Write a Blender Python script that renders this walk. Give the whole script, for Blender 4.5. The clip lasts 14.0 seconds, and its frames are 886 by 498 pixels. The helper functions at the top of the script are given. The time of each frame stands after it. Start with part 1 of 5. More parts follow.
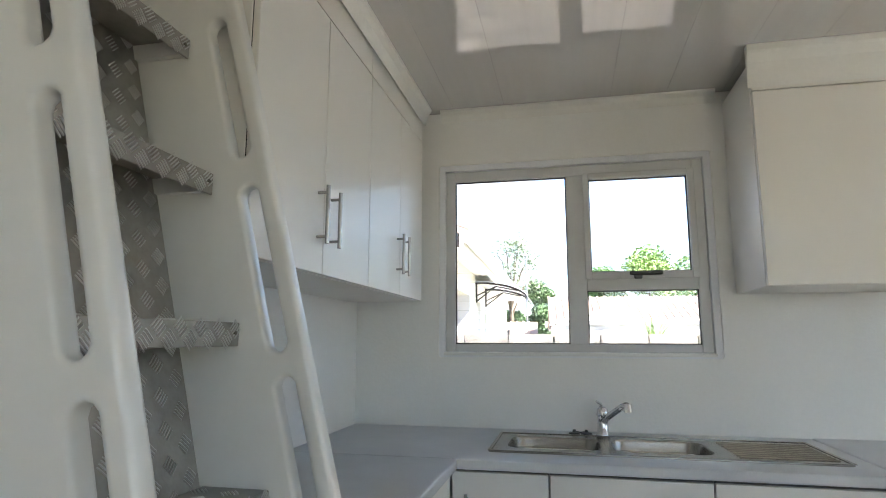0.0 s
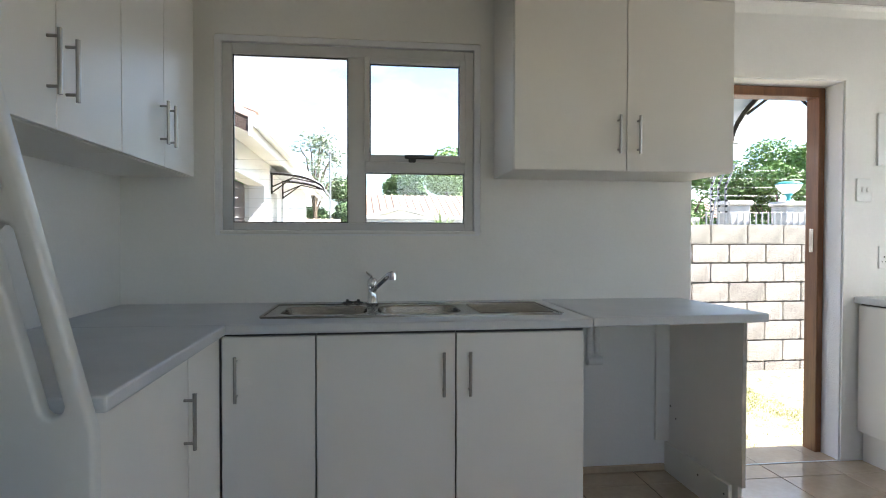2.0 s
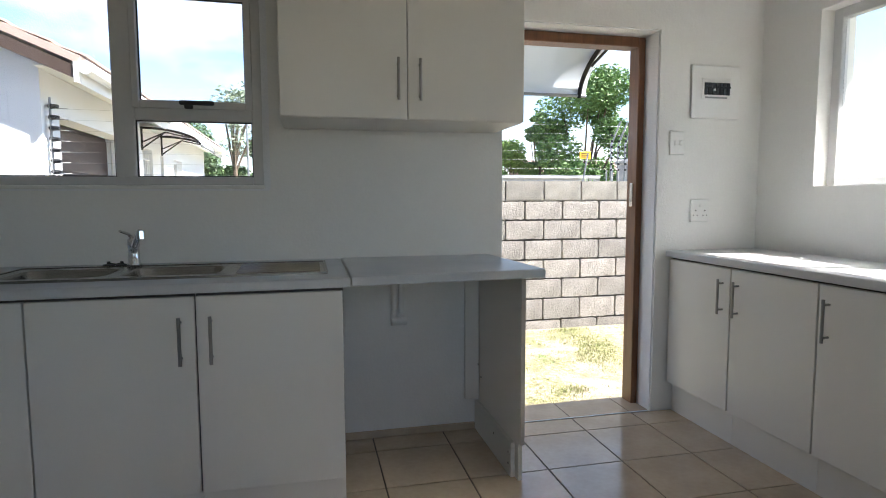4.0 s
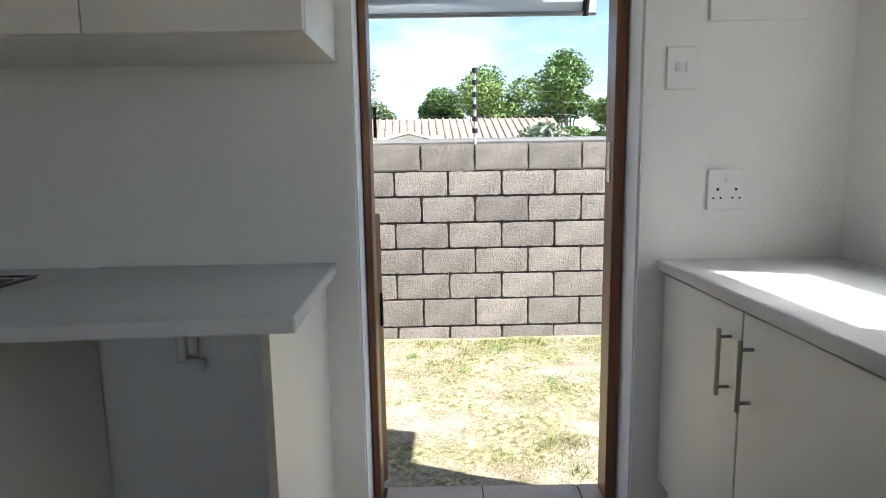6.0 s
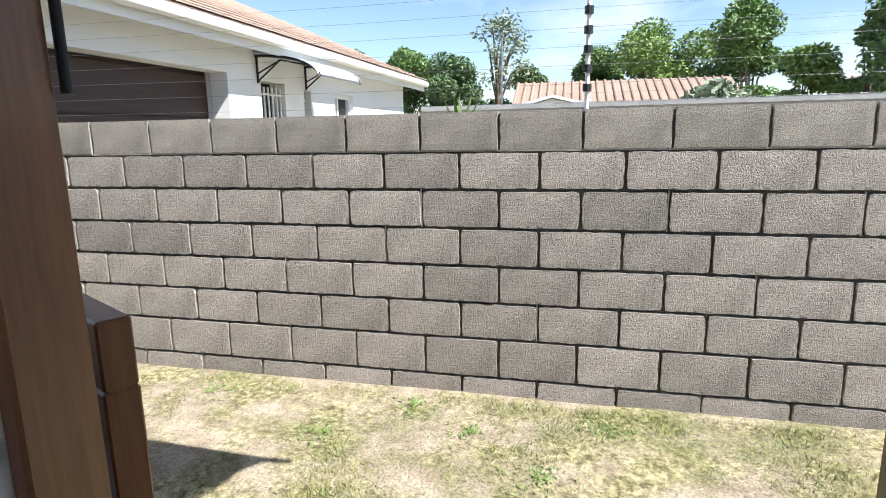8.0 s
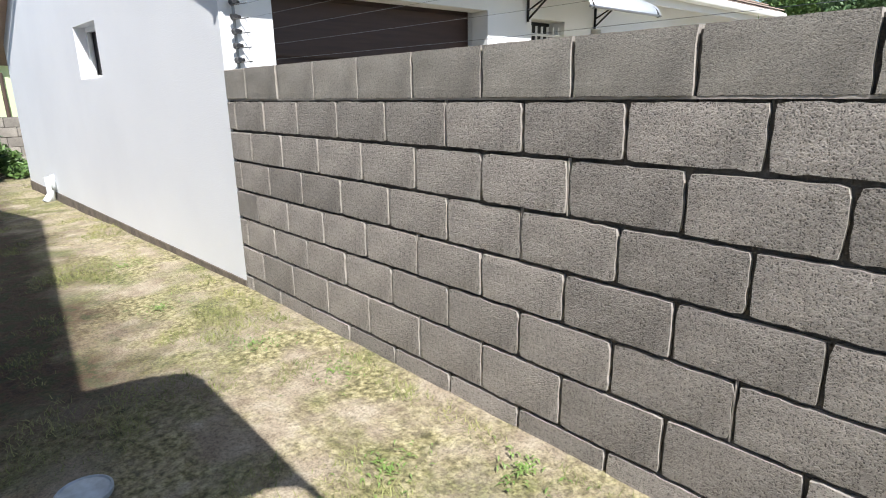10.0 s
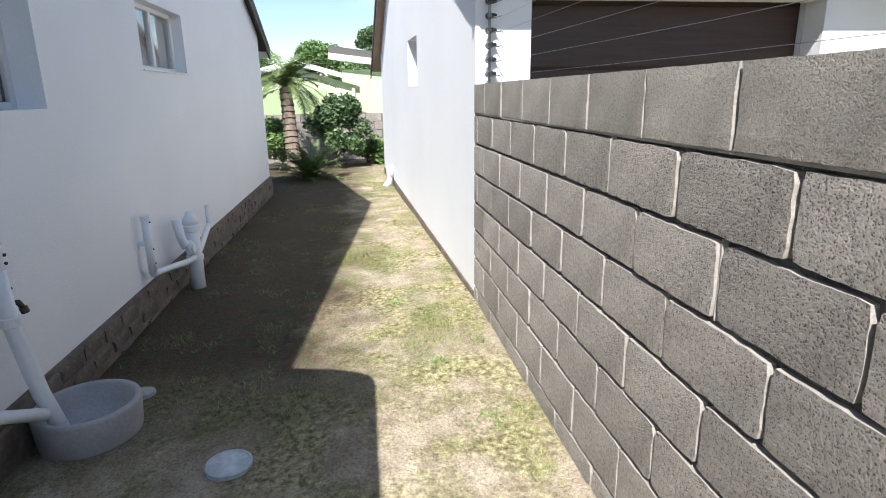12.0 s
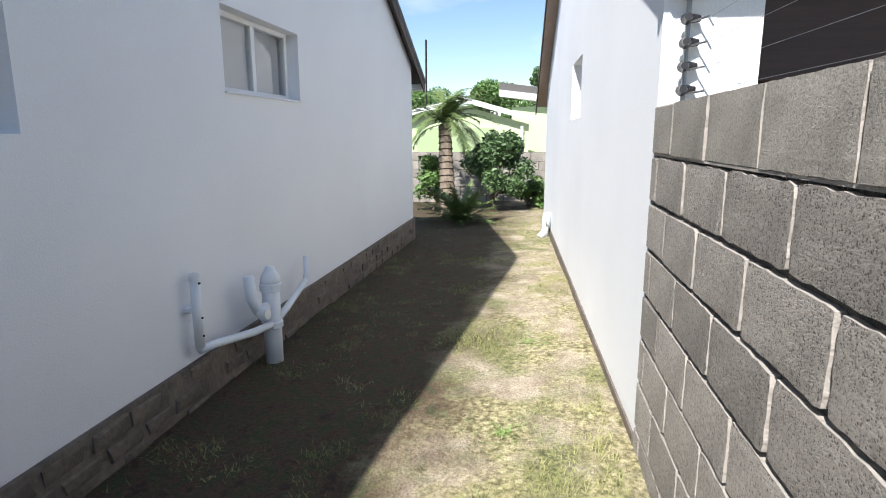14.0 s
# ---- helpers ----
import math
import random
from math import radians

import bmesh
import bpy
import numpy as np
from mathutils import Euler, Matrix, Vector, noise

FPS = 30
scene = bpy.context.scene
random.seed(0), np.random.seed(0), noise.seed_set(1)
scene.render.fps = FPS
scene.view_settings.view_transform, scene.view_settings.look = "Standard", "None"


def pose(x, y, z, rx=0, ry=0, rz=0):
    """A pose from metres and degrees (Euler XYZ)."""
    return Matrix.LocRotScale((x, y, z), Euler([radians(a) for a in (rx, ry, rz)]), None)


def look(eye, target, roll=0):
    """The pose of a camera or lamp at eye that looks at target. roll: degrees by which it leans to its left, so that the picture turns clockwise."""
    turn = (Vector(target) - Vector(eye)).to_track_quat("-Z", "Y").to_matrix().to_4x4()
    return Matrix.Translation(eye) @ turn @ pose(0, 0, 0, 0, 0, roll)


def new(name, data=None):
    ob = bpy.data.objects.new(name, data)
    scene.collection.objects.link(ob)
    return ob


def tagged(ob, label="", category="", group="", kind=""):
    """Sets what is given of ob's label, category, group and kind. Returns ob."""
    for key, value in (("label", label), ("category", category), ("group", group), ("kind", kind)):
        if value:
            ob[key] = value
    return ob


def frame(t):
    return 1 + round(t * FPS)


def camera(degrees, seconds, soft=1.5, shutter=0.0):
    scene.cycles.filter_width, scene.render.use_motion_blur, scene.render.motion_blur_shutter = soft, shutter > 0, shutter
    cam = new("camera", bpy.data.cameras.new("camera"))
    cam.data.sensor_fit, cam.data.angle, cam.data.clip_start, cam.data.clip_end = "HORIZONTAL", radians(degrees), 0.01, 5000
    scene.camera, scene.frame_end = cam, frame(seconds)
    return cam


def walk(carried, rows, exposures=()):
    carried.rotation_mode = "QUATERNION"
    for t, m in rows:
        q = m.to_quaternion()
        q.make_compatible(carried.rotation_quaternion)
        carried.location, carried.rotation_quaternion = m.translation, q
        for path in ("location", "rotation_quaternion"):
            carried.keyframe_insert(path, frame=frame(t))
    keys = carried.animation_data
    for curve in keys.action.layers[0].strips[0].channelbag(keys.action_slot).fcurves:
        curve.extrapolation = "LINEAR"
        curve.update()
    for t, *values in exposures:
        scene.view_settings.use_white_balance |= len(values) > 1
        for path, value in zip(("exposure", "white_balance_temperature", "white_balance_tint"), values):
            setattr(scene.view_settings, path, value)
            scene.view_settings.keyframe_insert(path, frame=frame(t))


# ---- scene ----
cam = camera(74.88, 14.0, soft=1.0)
PATH = [
    (0, (1.071, 0.581, 1.289), (0.658, 2.513, 1.598), 0.1),
    (0.5, (1.091, 0.543, 1.273), (0.858, 2.523, 1.435), 0.1),
    (1, (1.119, 0.527, 1.240), (1.074, 2.525, 1.322), 0.2),
    (1.5, (1.142, 0.515, 1.217), (1.261, 2.511, 1.234), 0.2),
    (2, (1.200, 0.501, 1.193), (1.442, 2.486, 1.157), 0.1),
    (2.5, (1.268, 0.462, 1.184), (1.622, 2.428, 1.093), 0.1),
    (3, (1.400, 0.443, 1.176), (1.817, 2.395, 1.049), 0.1),
    (3.5, (1.620, 0.481, 1.177), (2.064, 2.426, 1.026), -0.1),
    (4, (1.898, 0.556, 1.168), (2.346, 2.498, 0.994), -0.2),
    (4.2, (2.038, 0.614, 1.170), (2.480, 2.556, 0.987), -0.2),
    (6.3, (3.213, 1.781, 1.191), (3.110, 3.755, 0.888), -1.1),
    (6.5, (3.280, 1.946, 1.203), (3.106, 3.914, 0.890), -1.2),
    (7, (3.404, 2.298, 1.213), (3.107, 4.248, 0.885), -1.1),
    (7.2, (3.427, 2.409, 1.222), (3.092, 4.352, 0.886), -0.9),
    (8.4, (3.430, 3.390, 1.233), (2.731, 5.212, 0.797), -1.2),
    (8.8, (3.590, 3.710, 1.236), (2.620, 5.389, 0.751), -1.3),
    (9.3, (3.810, 4.003, 1.232), (2.585, 5.499, 0.723), -1.5),
    (9.5, (3.771, 4.088, 1.229), (2.465, 5.514, 0.717), -1.4),
    (10, (3.722, 4.298, 1.173), (2.270, 5.570, 0.650), -1.0),
    (10.5, (3.738, 4.485, 1.151), (2.143, 5.565, 0.613), -1.6),
    (11, (3.770, 4.670, 1.185), (2.030, 5.501, 0.655), -1.4),
    (11.5, (3.782, 4.903, 1.249), (1.929, 5.446, 0.728), -1.0),
    (12, (3.712, 5.103, 1.279), (1.797, 5.355, 0.760), -0.8),
    (12.5, (3.508, 5.227, 1.258), (1.572, 5.260, 0.755), -0.5),
    (13, (3.218, 5.319, 1.253), (1.277, 5.227, 0.782), -0.5),
    (13.5, (2.820, 5.379, 1.234), (0.879, 5.159, 0.807), -0.3),
    (14, (2.339, 5.379, 1.226), (0.403, 5.060, 0.839), -0.1),
]
EXPOSURE = [(0, 3.15), (1, 2.98), (2, 2.6), (3, 2.36), (4.2, 2.1), (6.5, 1.67), (7.2, 1.5), (9.3, 0.88), (11, 0.85), (12.5, 1.1), (14, 1.0)]
walk(cam, [(t, look(eye, target, roll)) for t, eye, target, roll in PATH], EXPOSURE)

# ---- light ----
SUN = Vector((0.82, -0.30, 1.0)).normalized()
world = bpy.data.worlds.new("sky")
scene.world = world
world.use_nodes = True
wn = world.node_tree.nodes
sky = wn.new("ShaderNodeTexSky")
sky.sky_type = 'NISHITA'
sky.sun_disc = False
sky.sun_elevation = math.asin(SUN.z)
sky.sun_rotation = math.atan2(SUN.x, SUN.y)
sky.dust_density, sky.ozone_density = 0.1, 3.0
wn["Background"].inputs["Strength"].default_value = 0.085
# thin fair-weather cloud over the blue
cloud, cmap, cramp, cmix = wn.new("ShaderNodeTexNoise"), wn.new("ShaderNodeMapping"), wn.new("ShaderNodeValToRGB"), wn.new("ShaderNodeMix")
ctc = wn.new("ShaderNodeTexCoord")
cmap.inputs["Scale"].default_value = (2.2, 2.2, 5.0)
cloud.inputs["Scale"].default_value, cloud.inputs["Detail"].default_value = 1.6, 7.0
cramp.color_ramp.elements[0].position, cramp.color_ramp.elements[1].position = 0.50, 0.80
cramp.color_ramp.elements[1].color = (0.55, 0.55, 0.55, 1)
cmix.data_type = 'RGBA'
cmix.inputs[7].default_value = (9.0, 9.2, 9.6, 1)
wl = world.node_tree.links
wl.new(ctc.outputs["Generated"], cmap.inputs["Vector"])
wl.new(cmap.outputs["Vector"], cloud.inputs["Vector"])
wl.new(cloud.outputs["Fac"], cramp.inputs["Fac"])
wl.new(cramp.outputs["Color"], cmix.inputs[0])
wl.new(sky.outputs["Color"], cmix.inputs[6])
wl.new(cmix.outputs[2], wn["Background"].inputs["Color"])
sun = new("sun", bpy.data.lights.new("sun", 'SUN'))
sun.data.energy, sun.data.angle, sun.data.color = 4.9, radians(0.5), (1.0, 0.975, 0.945)
sun.matrix_world = look(SUN * 30, (0, 0, 0))

# unseen fill lamp in the back wall's opening, added to brighten the room
glow = new("window_daylight", bpy.data.lights.new("window_daylight", 'AREA'))
glow.data.shape, glow.data.size, glow.data.size_y, glow.data.energy = 'RECTANGLE', 1.4, 1.2, 0.30
glow.data.color = (1.0, 0.93, 0.82)
glow.matrix_world = look((2.2, -0.98, 1.5), (2.2, 3, 1.3))

# ---- materials ----
def surface(name, c1, c2=None, scale=3.0, rough=0.6, metal=0.0, bump=0.0, fine=60.0, detail=4.0, coat=0.0, spread=0.0, rough2=None, fmix=0.35, stretch=None, dist=0.01):
    """Two colours mixed by a broad and a fine noise; bump from the fine one; spread: random value per object."""
    m = bpy.data.materials.new(name)
    m.use_nodes = True
    nt = m.node_tree
    n, l = nt.nodes, nt.links
    b = n["Principled BSDF"]
    c2 = c2 or tuple(c * 0.93 for c in c1)
    tc = n.new("ShaderNodeTexCoord")
    src = tc.outputs["Object"]
    if stretch:
        mp = n.new("ShaderNodeMapping")
        mp.inputs["Scale"].default_value = stretch
        l.new(src, mp.inputs["Vector"])
        src = mp.outputs["Vector"]
    big, small = n.new("ShaderNodeTexNoise"), n.new("ShaderNodeTexNoise")
    for t, s in ((big, scale), (small, fine)):
        t.inputs["Scale"].default_value, t.inputs["Detail"].default_value = s, detail
        l.new(src, t.inputs["Vector"])
    mixf = n.new("ShaderNodeMix")
    mixf.inputs[0].default_value = fmix
    l.new(big.outputs["Fac"], mixf.inputs[2])
    l.new(small.outputs["Fac"], mixf.inputs[3])
    ramp = n.new("ShaderNodeValToRGB")
    ramp.color_ramp.elements[0].position, ramp.color_ramp.elements[1].position = 0.36, 0.64
    ramp.color_ramp.elements[0].color, ramp.color_ramp.elements[1].color = (*c1, 1), (*c2, 1)
    l.new(mixf.outputs[0], ramp.inputs["Fac"])
    col = ramp.outputs["Color"]
    if spread:
        oi = n.new("ShaderNodeObjectInfo")
        mr = n.new("ShaderNodeMapRange")
        mr.inputs["To Min"].default_value, mr.inputs["To Max"].default_value = 1 - spread, 1 + spread
        l.new(oi.outputs["Random"], mr.inputs["Value"])
        hs = n.new("ShaderNodeHueSaturation")
        l.new(mr.outputs["Result"], hs.inputs["Value"])
        l.new(col, hs.inputs["Color"])
        col = hs.outputs["Color"]
    l.new(col, b.inputs["Base Color"])
    b.inputs["Roughness"].default_value, b.inputs["Metallic"].default_value = rough, metal
    b.inputs["Coat Weight"].default_value = coat
    if rough2 is not None:
        rr = n.new("ShaderNodeMapRange")
        rr.inputs["To Min"].default_value, rr.inputs["To Max"].default_value = rough, rough2
        l.new(big.outputs["Fac"], rr.inputs["Value"])
        l.new(rr.outputs["Result"], b.inputs["Roughness"])
    if bump:
        bp = n.new("ShaderNodeBump")
        bp.inputs["Strength"].default_value, bp.inputs["Distance"].default_value = bump, dist
        l.new(small.outputs["Fac"], bp.inputs["Height"])
        l.new(bp.outputs["Normal"], b.inputs["Normal"])
    return m


M_WALL = surface("painted_plaster", (0.80, 0.795, 0.77), (0.765, 0.76, 0.735), 1.6, 0.62, bump=0.12, fine=90)
M_EXT = surface("exterior_plaster", (0.80, 0.81, 0.83), (0.74, 0.75, 0.775), 0.8, 0.8, bump=0.25, fine=120)
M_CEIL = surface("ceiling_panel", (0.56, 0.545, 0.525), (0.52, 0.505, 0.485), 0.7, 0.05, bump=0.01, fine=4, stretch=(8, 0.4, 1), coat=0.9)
M_CORN = surface("cornice_plaster", (0.78, 0.77, 0.73), None, 3, 0.5, bump=0.05)
M_CAB = surface("white_melamine", (0.765, 0.74, 0.69), (0.745, 0.72, 0.67), 2, 0.38, bump=0.02, fine=200)
# near-black: painted shade in the cabinet door gaps, and the screw caps
M_GAP_SHADE_CAP = surface("gap_shade_and_screw_cap", (0.05, 0.048, 0.045), None, 5, 0.6)
M_CARC = surface("chipboard_carcass", (0.50, 0.46, 0.40), (0.44, 0.40, 0.34), 5, 0.6, bump=0.05)
M_TOP = surface("grey_laminate", (0.56, 0.57, 0.58), (0.50, 0.51, 0.52), 5, 0.32, bump=0.03, fine=180, rough2=0.42)
M_STEEL = surface("brushed_steel", (0.36, 0.345, 0.32), (0.30, 0.285, 0.265), 6, 0.26, 1.0, bump=0.04, fine=40, stretch=(1, 14, 14))
M_CHROME = surface("chrome", (0.72, 0.72, 0.72), None, 3, 0.07, 1.0)
M_HANDLE = surface("satin_nickel", (0.36, 0.35, 0.33), None, 8, 0.32, 1.0)
M_CHECK = surface("checker_plate", (0.44, 0.42, 0.39), (0.35, 0.33, 0.30), 7, 0.42, 0.85, bump=0.10, fine=60, rough2=0.5)
M_LUG = surface("worn_checker_lug", (0.74, 0.73, 0.71), (0.60, 0.59, 0.57), 20, 0.30, 0.9)
M_LADDER = surface("white_gloss_paint", (0.72, 0.71, 0.67), (0.68, 0.67, 0.63), 3, 0.28, bump=0.05, fine=25, coat=0.2)
M_TILE = surface("cream_tile", (0.56, 0.445, 0.32), (0.48, 0.375, 0.265), 6, 0.16, bump=0.02, fine=40, spread=0.05)
M_GROUT = surface("brown_grout", (0.11, 0.085, 0.065), (0.075, 0.06, 0.045), 12, 0.9, bump=0.2)
M_ALU = surface("grey_aluminium_frame", (0.60, 0.60, 0.60), (0.56, 0.56, 0.56), 4, 0.45, bump=0.02)
M_BLACK = surface("black_plastic", (0.018, 0.018, 0.02), None, 8, 0.4)
M_WHITEPL = surface("white_plastic", (0.78, 0.78, 0.76), (0.74, 0.74, 0.72), 5, 0.35)
M_HWOOD = surface("meranti_wood", (0.21, 0.085, 0.032), (0.13, 0.05, 0.02), 3, 0.42, bump=0.08, fine=14, stretch=(14, 14, 1), coat=0.15)
M_BLOCK = surface("cement_block", (0.345, 0.315, 0.29), (0.215, 0.198, 0.183), 5, 0.95, bump=1.0, fine=60, detail=8, spread=0.20, fmix=0.5, dist=0.012)
M_CAP = surface("smooth_cement_block", (0.33, 0.305, 0.27), (0.20, 0.185, 0.166), 5, 0.95, bump=0.6, fine=110, spread=0.14, fmix=0.45, dist=0.007)
M_MORTAR = surface("mortar", (0.12, 0.108, 0.096), (0.065, 0.058, 0.052), 9, 0.95, bump=0.8, fine=70)
M_BEAD = surface("pale_mortar", (0.40, 0.365, 0.33), (0.27, 0.245, 0.22), 14, 0.95, bump=0.5, fine=90)
M_PLINTH = surface("rough_plinth", (0.165, 0.135, 0.11), (0.085, 0.07, 0.058), 6, 0.95, bump=0.9, fine=30, spread=0.2)
M_PVC = surface("white_pvc_pipe", (0.72, 0.76, 0.80), (0.66, 0.70, 0.74), 4, 0.35)
M_CONC = surface("concrete", (0.42, 0.42, 0.42), (0.32, 0.32, 0.325), 6, 0.85, bump=0.3, fine=60)
M_LID = surface("painted_lid", (0.60, 0.66, 0.70), (0.40, 0.44, 0.46), 14, 0.6, bump=0.15, fine=40)
M_GARAGE = surface("dark_wood_door", (0.055, 0.028, 0.022), (0.036, 0.019, 0.015), 2, 0.45, bump=0.1, fine=18, stretch=(1, 1, 16))
M_ROOF = surface("terracotta_roof_tile", (0.54, 0.42, 0.36), (0.42, 0.32, 0.27), 2, 0.8, bump=0.3, fine=30, spread=0.1)
M_ROOFP = surface("pale_roof_tile", (0.36, 0.25, 0.19), (0.28, 0.20, 0.155), 1.2, 0.85, bump=0.3, fine=20)
M_ROOFD = surface("dark_roof", (0.10, 0.095, 0.09), None, 2, 0.8)
M_FASC = surface("white_fascia", (0.80, 0.80, 0.80), (0.72, 0.72, 0.71), 2, 0.5)
M_BROWN = surface("brown_barge_board", (0.07, 0.045, 0.035), None, 3, 0.7)
M_GREEN = surface("pale_green_plaster", (0.56, 0.66, 0.40), (0.50, 0.60, 0.36), 1, 0.85, bump=0.1)
M_CREAM = surface("cream_plaster", (0.78, 0.72, 0.62), (0.72, 0.67, 0.58), 1, 0.85)
M_IRON = surface("black_iron", (0.025, 0.024, 0.024), None, 10, 0.5, 0.6)
M_GALV = surface("galvanised_steel", (0.30, 0.305, 0.31), None, 8, 0.45, 0.8)
M_YELLOW = surface("yellow_sign", (0.75, 0.42, 0.02), None, 10, 0.5)
M_TEAL = surface("teal_plastic", (0.04, 0.30, 0.30), None, 6, 0.4)
M_BARK = surface("bark", (0.16, 0.12, 0.085), (0.09, 0.07, 0.05), 8, 0.95, bump=0.8, fine=30)
M_PALMT = surface("palm_trunk", (0.24, 0.19, 0.14), (0.13, 0.10, 0.075), 9, 0.95, bump=0.9, fine=24)
M_NIGHT = surface("dark_room", (0.03, 0.03, 0.032), None, 2, 0.6)
M_BLIND = surface("pale_blind", (0.50, 0.50, 0.48), None, 3, 0.7)


def leafmat(name, c1, c2):
    m = surface(name, c1, c2, 1.2, 0.55, fine=9, fmix=0.5)
    b = m.node_tree.nodes["Principled BSDF"]
    b.inputs["Subsurface Weight"].default_value = 0.0
    b.inputs["Transmission Weight"].default_value = 0.0
    return m


M_LEAF = leafmat("green_leaf", (0.06, 0.125, 0.03), (0.16, 0.27, 0.075))
M_LEAFD = leafmat("dark_leaf", (0.06, 0.11, 0.045), (0.12, 0.20, 0.075))
M_LEAFG = leafmat("grey_green_leaf", (0.16, 0.21, 0.13), (0.27, 0.31, 0.21))
M_LEAFB = leafmat("bright_leaf", (0.11, 0.19, 0.04), (0.21, 0.31, 0.08))
M_FROND = leafmat("palm_frond", (0.06, 0.11, 0.03), (0.15, 0.19, 0.06))
M_BLADE = leafmat("grass_blade", (0.13, 0.16, 0.05), (0.36, 0.345, 0.155))
M_BLADE.node_tree.nodes["Principled BSDF"].inputs["Specular IOR Level"].default_value = 0.12

# ground: sand, straw and green in patches
M_SOIL = bpy.data.materials.new("dry_lawn_soil")
M_SOIL.use_nodes = True
_n, _l = M_SOIL.node_tree.nodes, M_SOIL.node_tree.links
_tc = _n.new("ShaderNodeTexCoord")


def _noise(s, d=5, r=0.55):
    t = _n.new("ShaderNodeTexNoise")
    t.inputs["Scale"].default_value, t.inputs["Detail"].default_value, t.inputs["Roughness"].default_value = s, d, r
    _l.new(_tc.outputs["Object"], t.inputs["Vector"])
    return t


def _ramp(t, stops):
    r = _n.new("ShaderNodeValToRGB")
    while len(r.color_ramp.elements) < len(stops):
        r.color_ramp.elements.new(0.5)
    for e, (p, c) in zip(r.color_ramp.elements, stops):
        e.position, e.color = p, (*c, 1)
    _l.new(t.outputs["Fac"], r.inputs["Fac"])
    return r


def _mixc(f, a, b):
    x = _n.new("ShaderNodeMix")
    x.data_type = 'RGBA'
    _l.new(f, x.inputs[0])
    _l.new(a, x.inputs[6])
    _l.new(b, x.inputs[7])
    return x.outputs[2]


_sand = _ramp(_noise(7), [(0.3, (0.26, 0.205, 0.145)), (0.55, (0.40, 0.335, 0.25)), (0.75, (0.50, 0.44, 0.345))])
_straw = _ramp(_noise(28), [(0.36, (0.11, 0.10, 0.045)), (0.5, (0.31, 0.275, 0.14)), (0.64, (0.50, 0.45, 0.27))])
_green = _ramp(_noise(45), [(0.38, (0.05, 0.065, 0.02)), (0.62, (0.22, 0.24, 0.075))])
_f1 = _ramp(_noise(2.6, 6, 0.62), [(0.42, (0, 0, 0)), (0.58, (1, 1, 1))])
_f2 = _ramp(_noise(1.7, 6, 0.62), [(0.50, (0, 0, 0)), (0.66, (0.8, 0.8, 0.8))])
_c = _mixc(_f1.outputs["Color"], _sand.outputs["Color"], _straw.outputs["Color"])
_c = _mixc(_f2.outputs["Color"], _c, _green.outputs["Color"])
# bare soil along the house foot, house shade painted into its colour, ragged edge
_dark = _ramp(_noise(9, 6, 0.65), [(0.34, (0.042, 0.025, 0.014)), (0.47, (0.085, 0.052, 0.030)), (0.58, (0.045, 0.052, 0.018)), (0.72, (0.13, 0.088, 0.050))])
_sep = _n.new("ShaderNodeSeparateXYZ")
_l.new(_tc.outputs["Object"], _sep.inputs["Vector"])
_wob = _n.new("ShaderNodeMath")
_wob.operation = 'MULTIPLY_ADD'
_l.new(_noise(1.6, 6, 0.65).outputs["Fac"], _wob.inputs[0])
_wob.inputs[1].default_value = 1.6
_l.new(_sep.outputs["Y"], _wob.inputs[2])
_shade_band = _n.new("ShaderNodeMapRange")
_shade_band.inputs["From Min"].default_value, _shade_band.inputs["From Max"].default_value = 5.50, 6.05
_shade_band.inputs["To Min"].default_value, _shade_band.inputs["To Max"].default_value = 1.0, 0.0
_l.new(_wob.outputs["Value"], _shade_band.inputs["Value"])
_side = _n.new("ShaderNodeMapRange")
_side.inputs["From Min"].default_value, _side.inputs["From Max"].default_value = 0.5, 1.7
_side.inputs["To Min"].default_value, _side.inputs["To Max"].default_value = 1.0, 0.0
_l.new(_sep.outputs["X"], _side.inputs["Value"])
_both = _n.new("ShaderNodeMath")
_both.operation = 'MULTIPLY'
_l.new(_shade_band.outputs["Result"], _both.inputs[0])
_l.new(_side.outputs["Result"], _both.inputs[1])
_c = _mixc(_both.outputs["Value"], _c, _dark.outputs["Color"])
# crumbs, roots and small shadows of the turf
_crumb = _ramp(_noise(75, 7, 0.75), [(0.36, (0.42, 0.40, 0.36)), (0.52, (1.0, 1.0, 1.0)), (0.68, (1.3, 1.28, 1.22))])
_mul = _n.new("ShaderNodeMix")
_mul.data_type, _mul.blend_type = 'RGBA', 'MULTIPLY'
_mul.inputs[0].default_value = 0.85
_l.new(_c, _mul.inputs[6])
_l.new(_crumb.outputs["Color"], _mul.inputs[7])
_c = _mul.outputs[2]
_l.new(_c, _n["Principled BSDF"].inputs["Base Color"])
_n["Principled BSDF"].inputs["Roughness"].default_value = 0.95
_bp = _n.new("ShaderNodeBump")
_bp.inputs["Strength"].default_value, _bp.inputs["Distance"].default_value = 0.9, 0.02
_l.new(_noise(38, 5, 0.7).outputs["Fac"], _bp.inputs["Height"])
_l.new(_bp.outputs["Normal"], _n["Principled BSDF"].inputs["Normal"])


def glassmat(name, tint, rough=0.0):
    m = bpy.data.materials.new(name)
    m.use_nodes = True
    b = m.node_tree.nodes["Principled BSDF"]
    b.inputs["Base Color"].default_value = (*tint, 1)
    b.inputs["Roughness"].default_value = rough
    b.inputs["Transmission Weight"].default_value = 1.0
    b.inputs["IOR"].default_value = 1.45
    return m


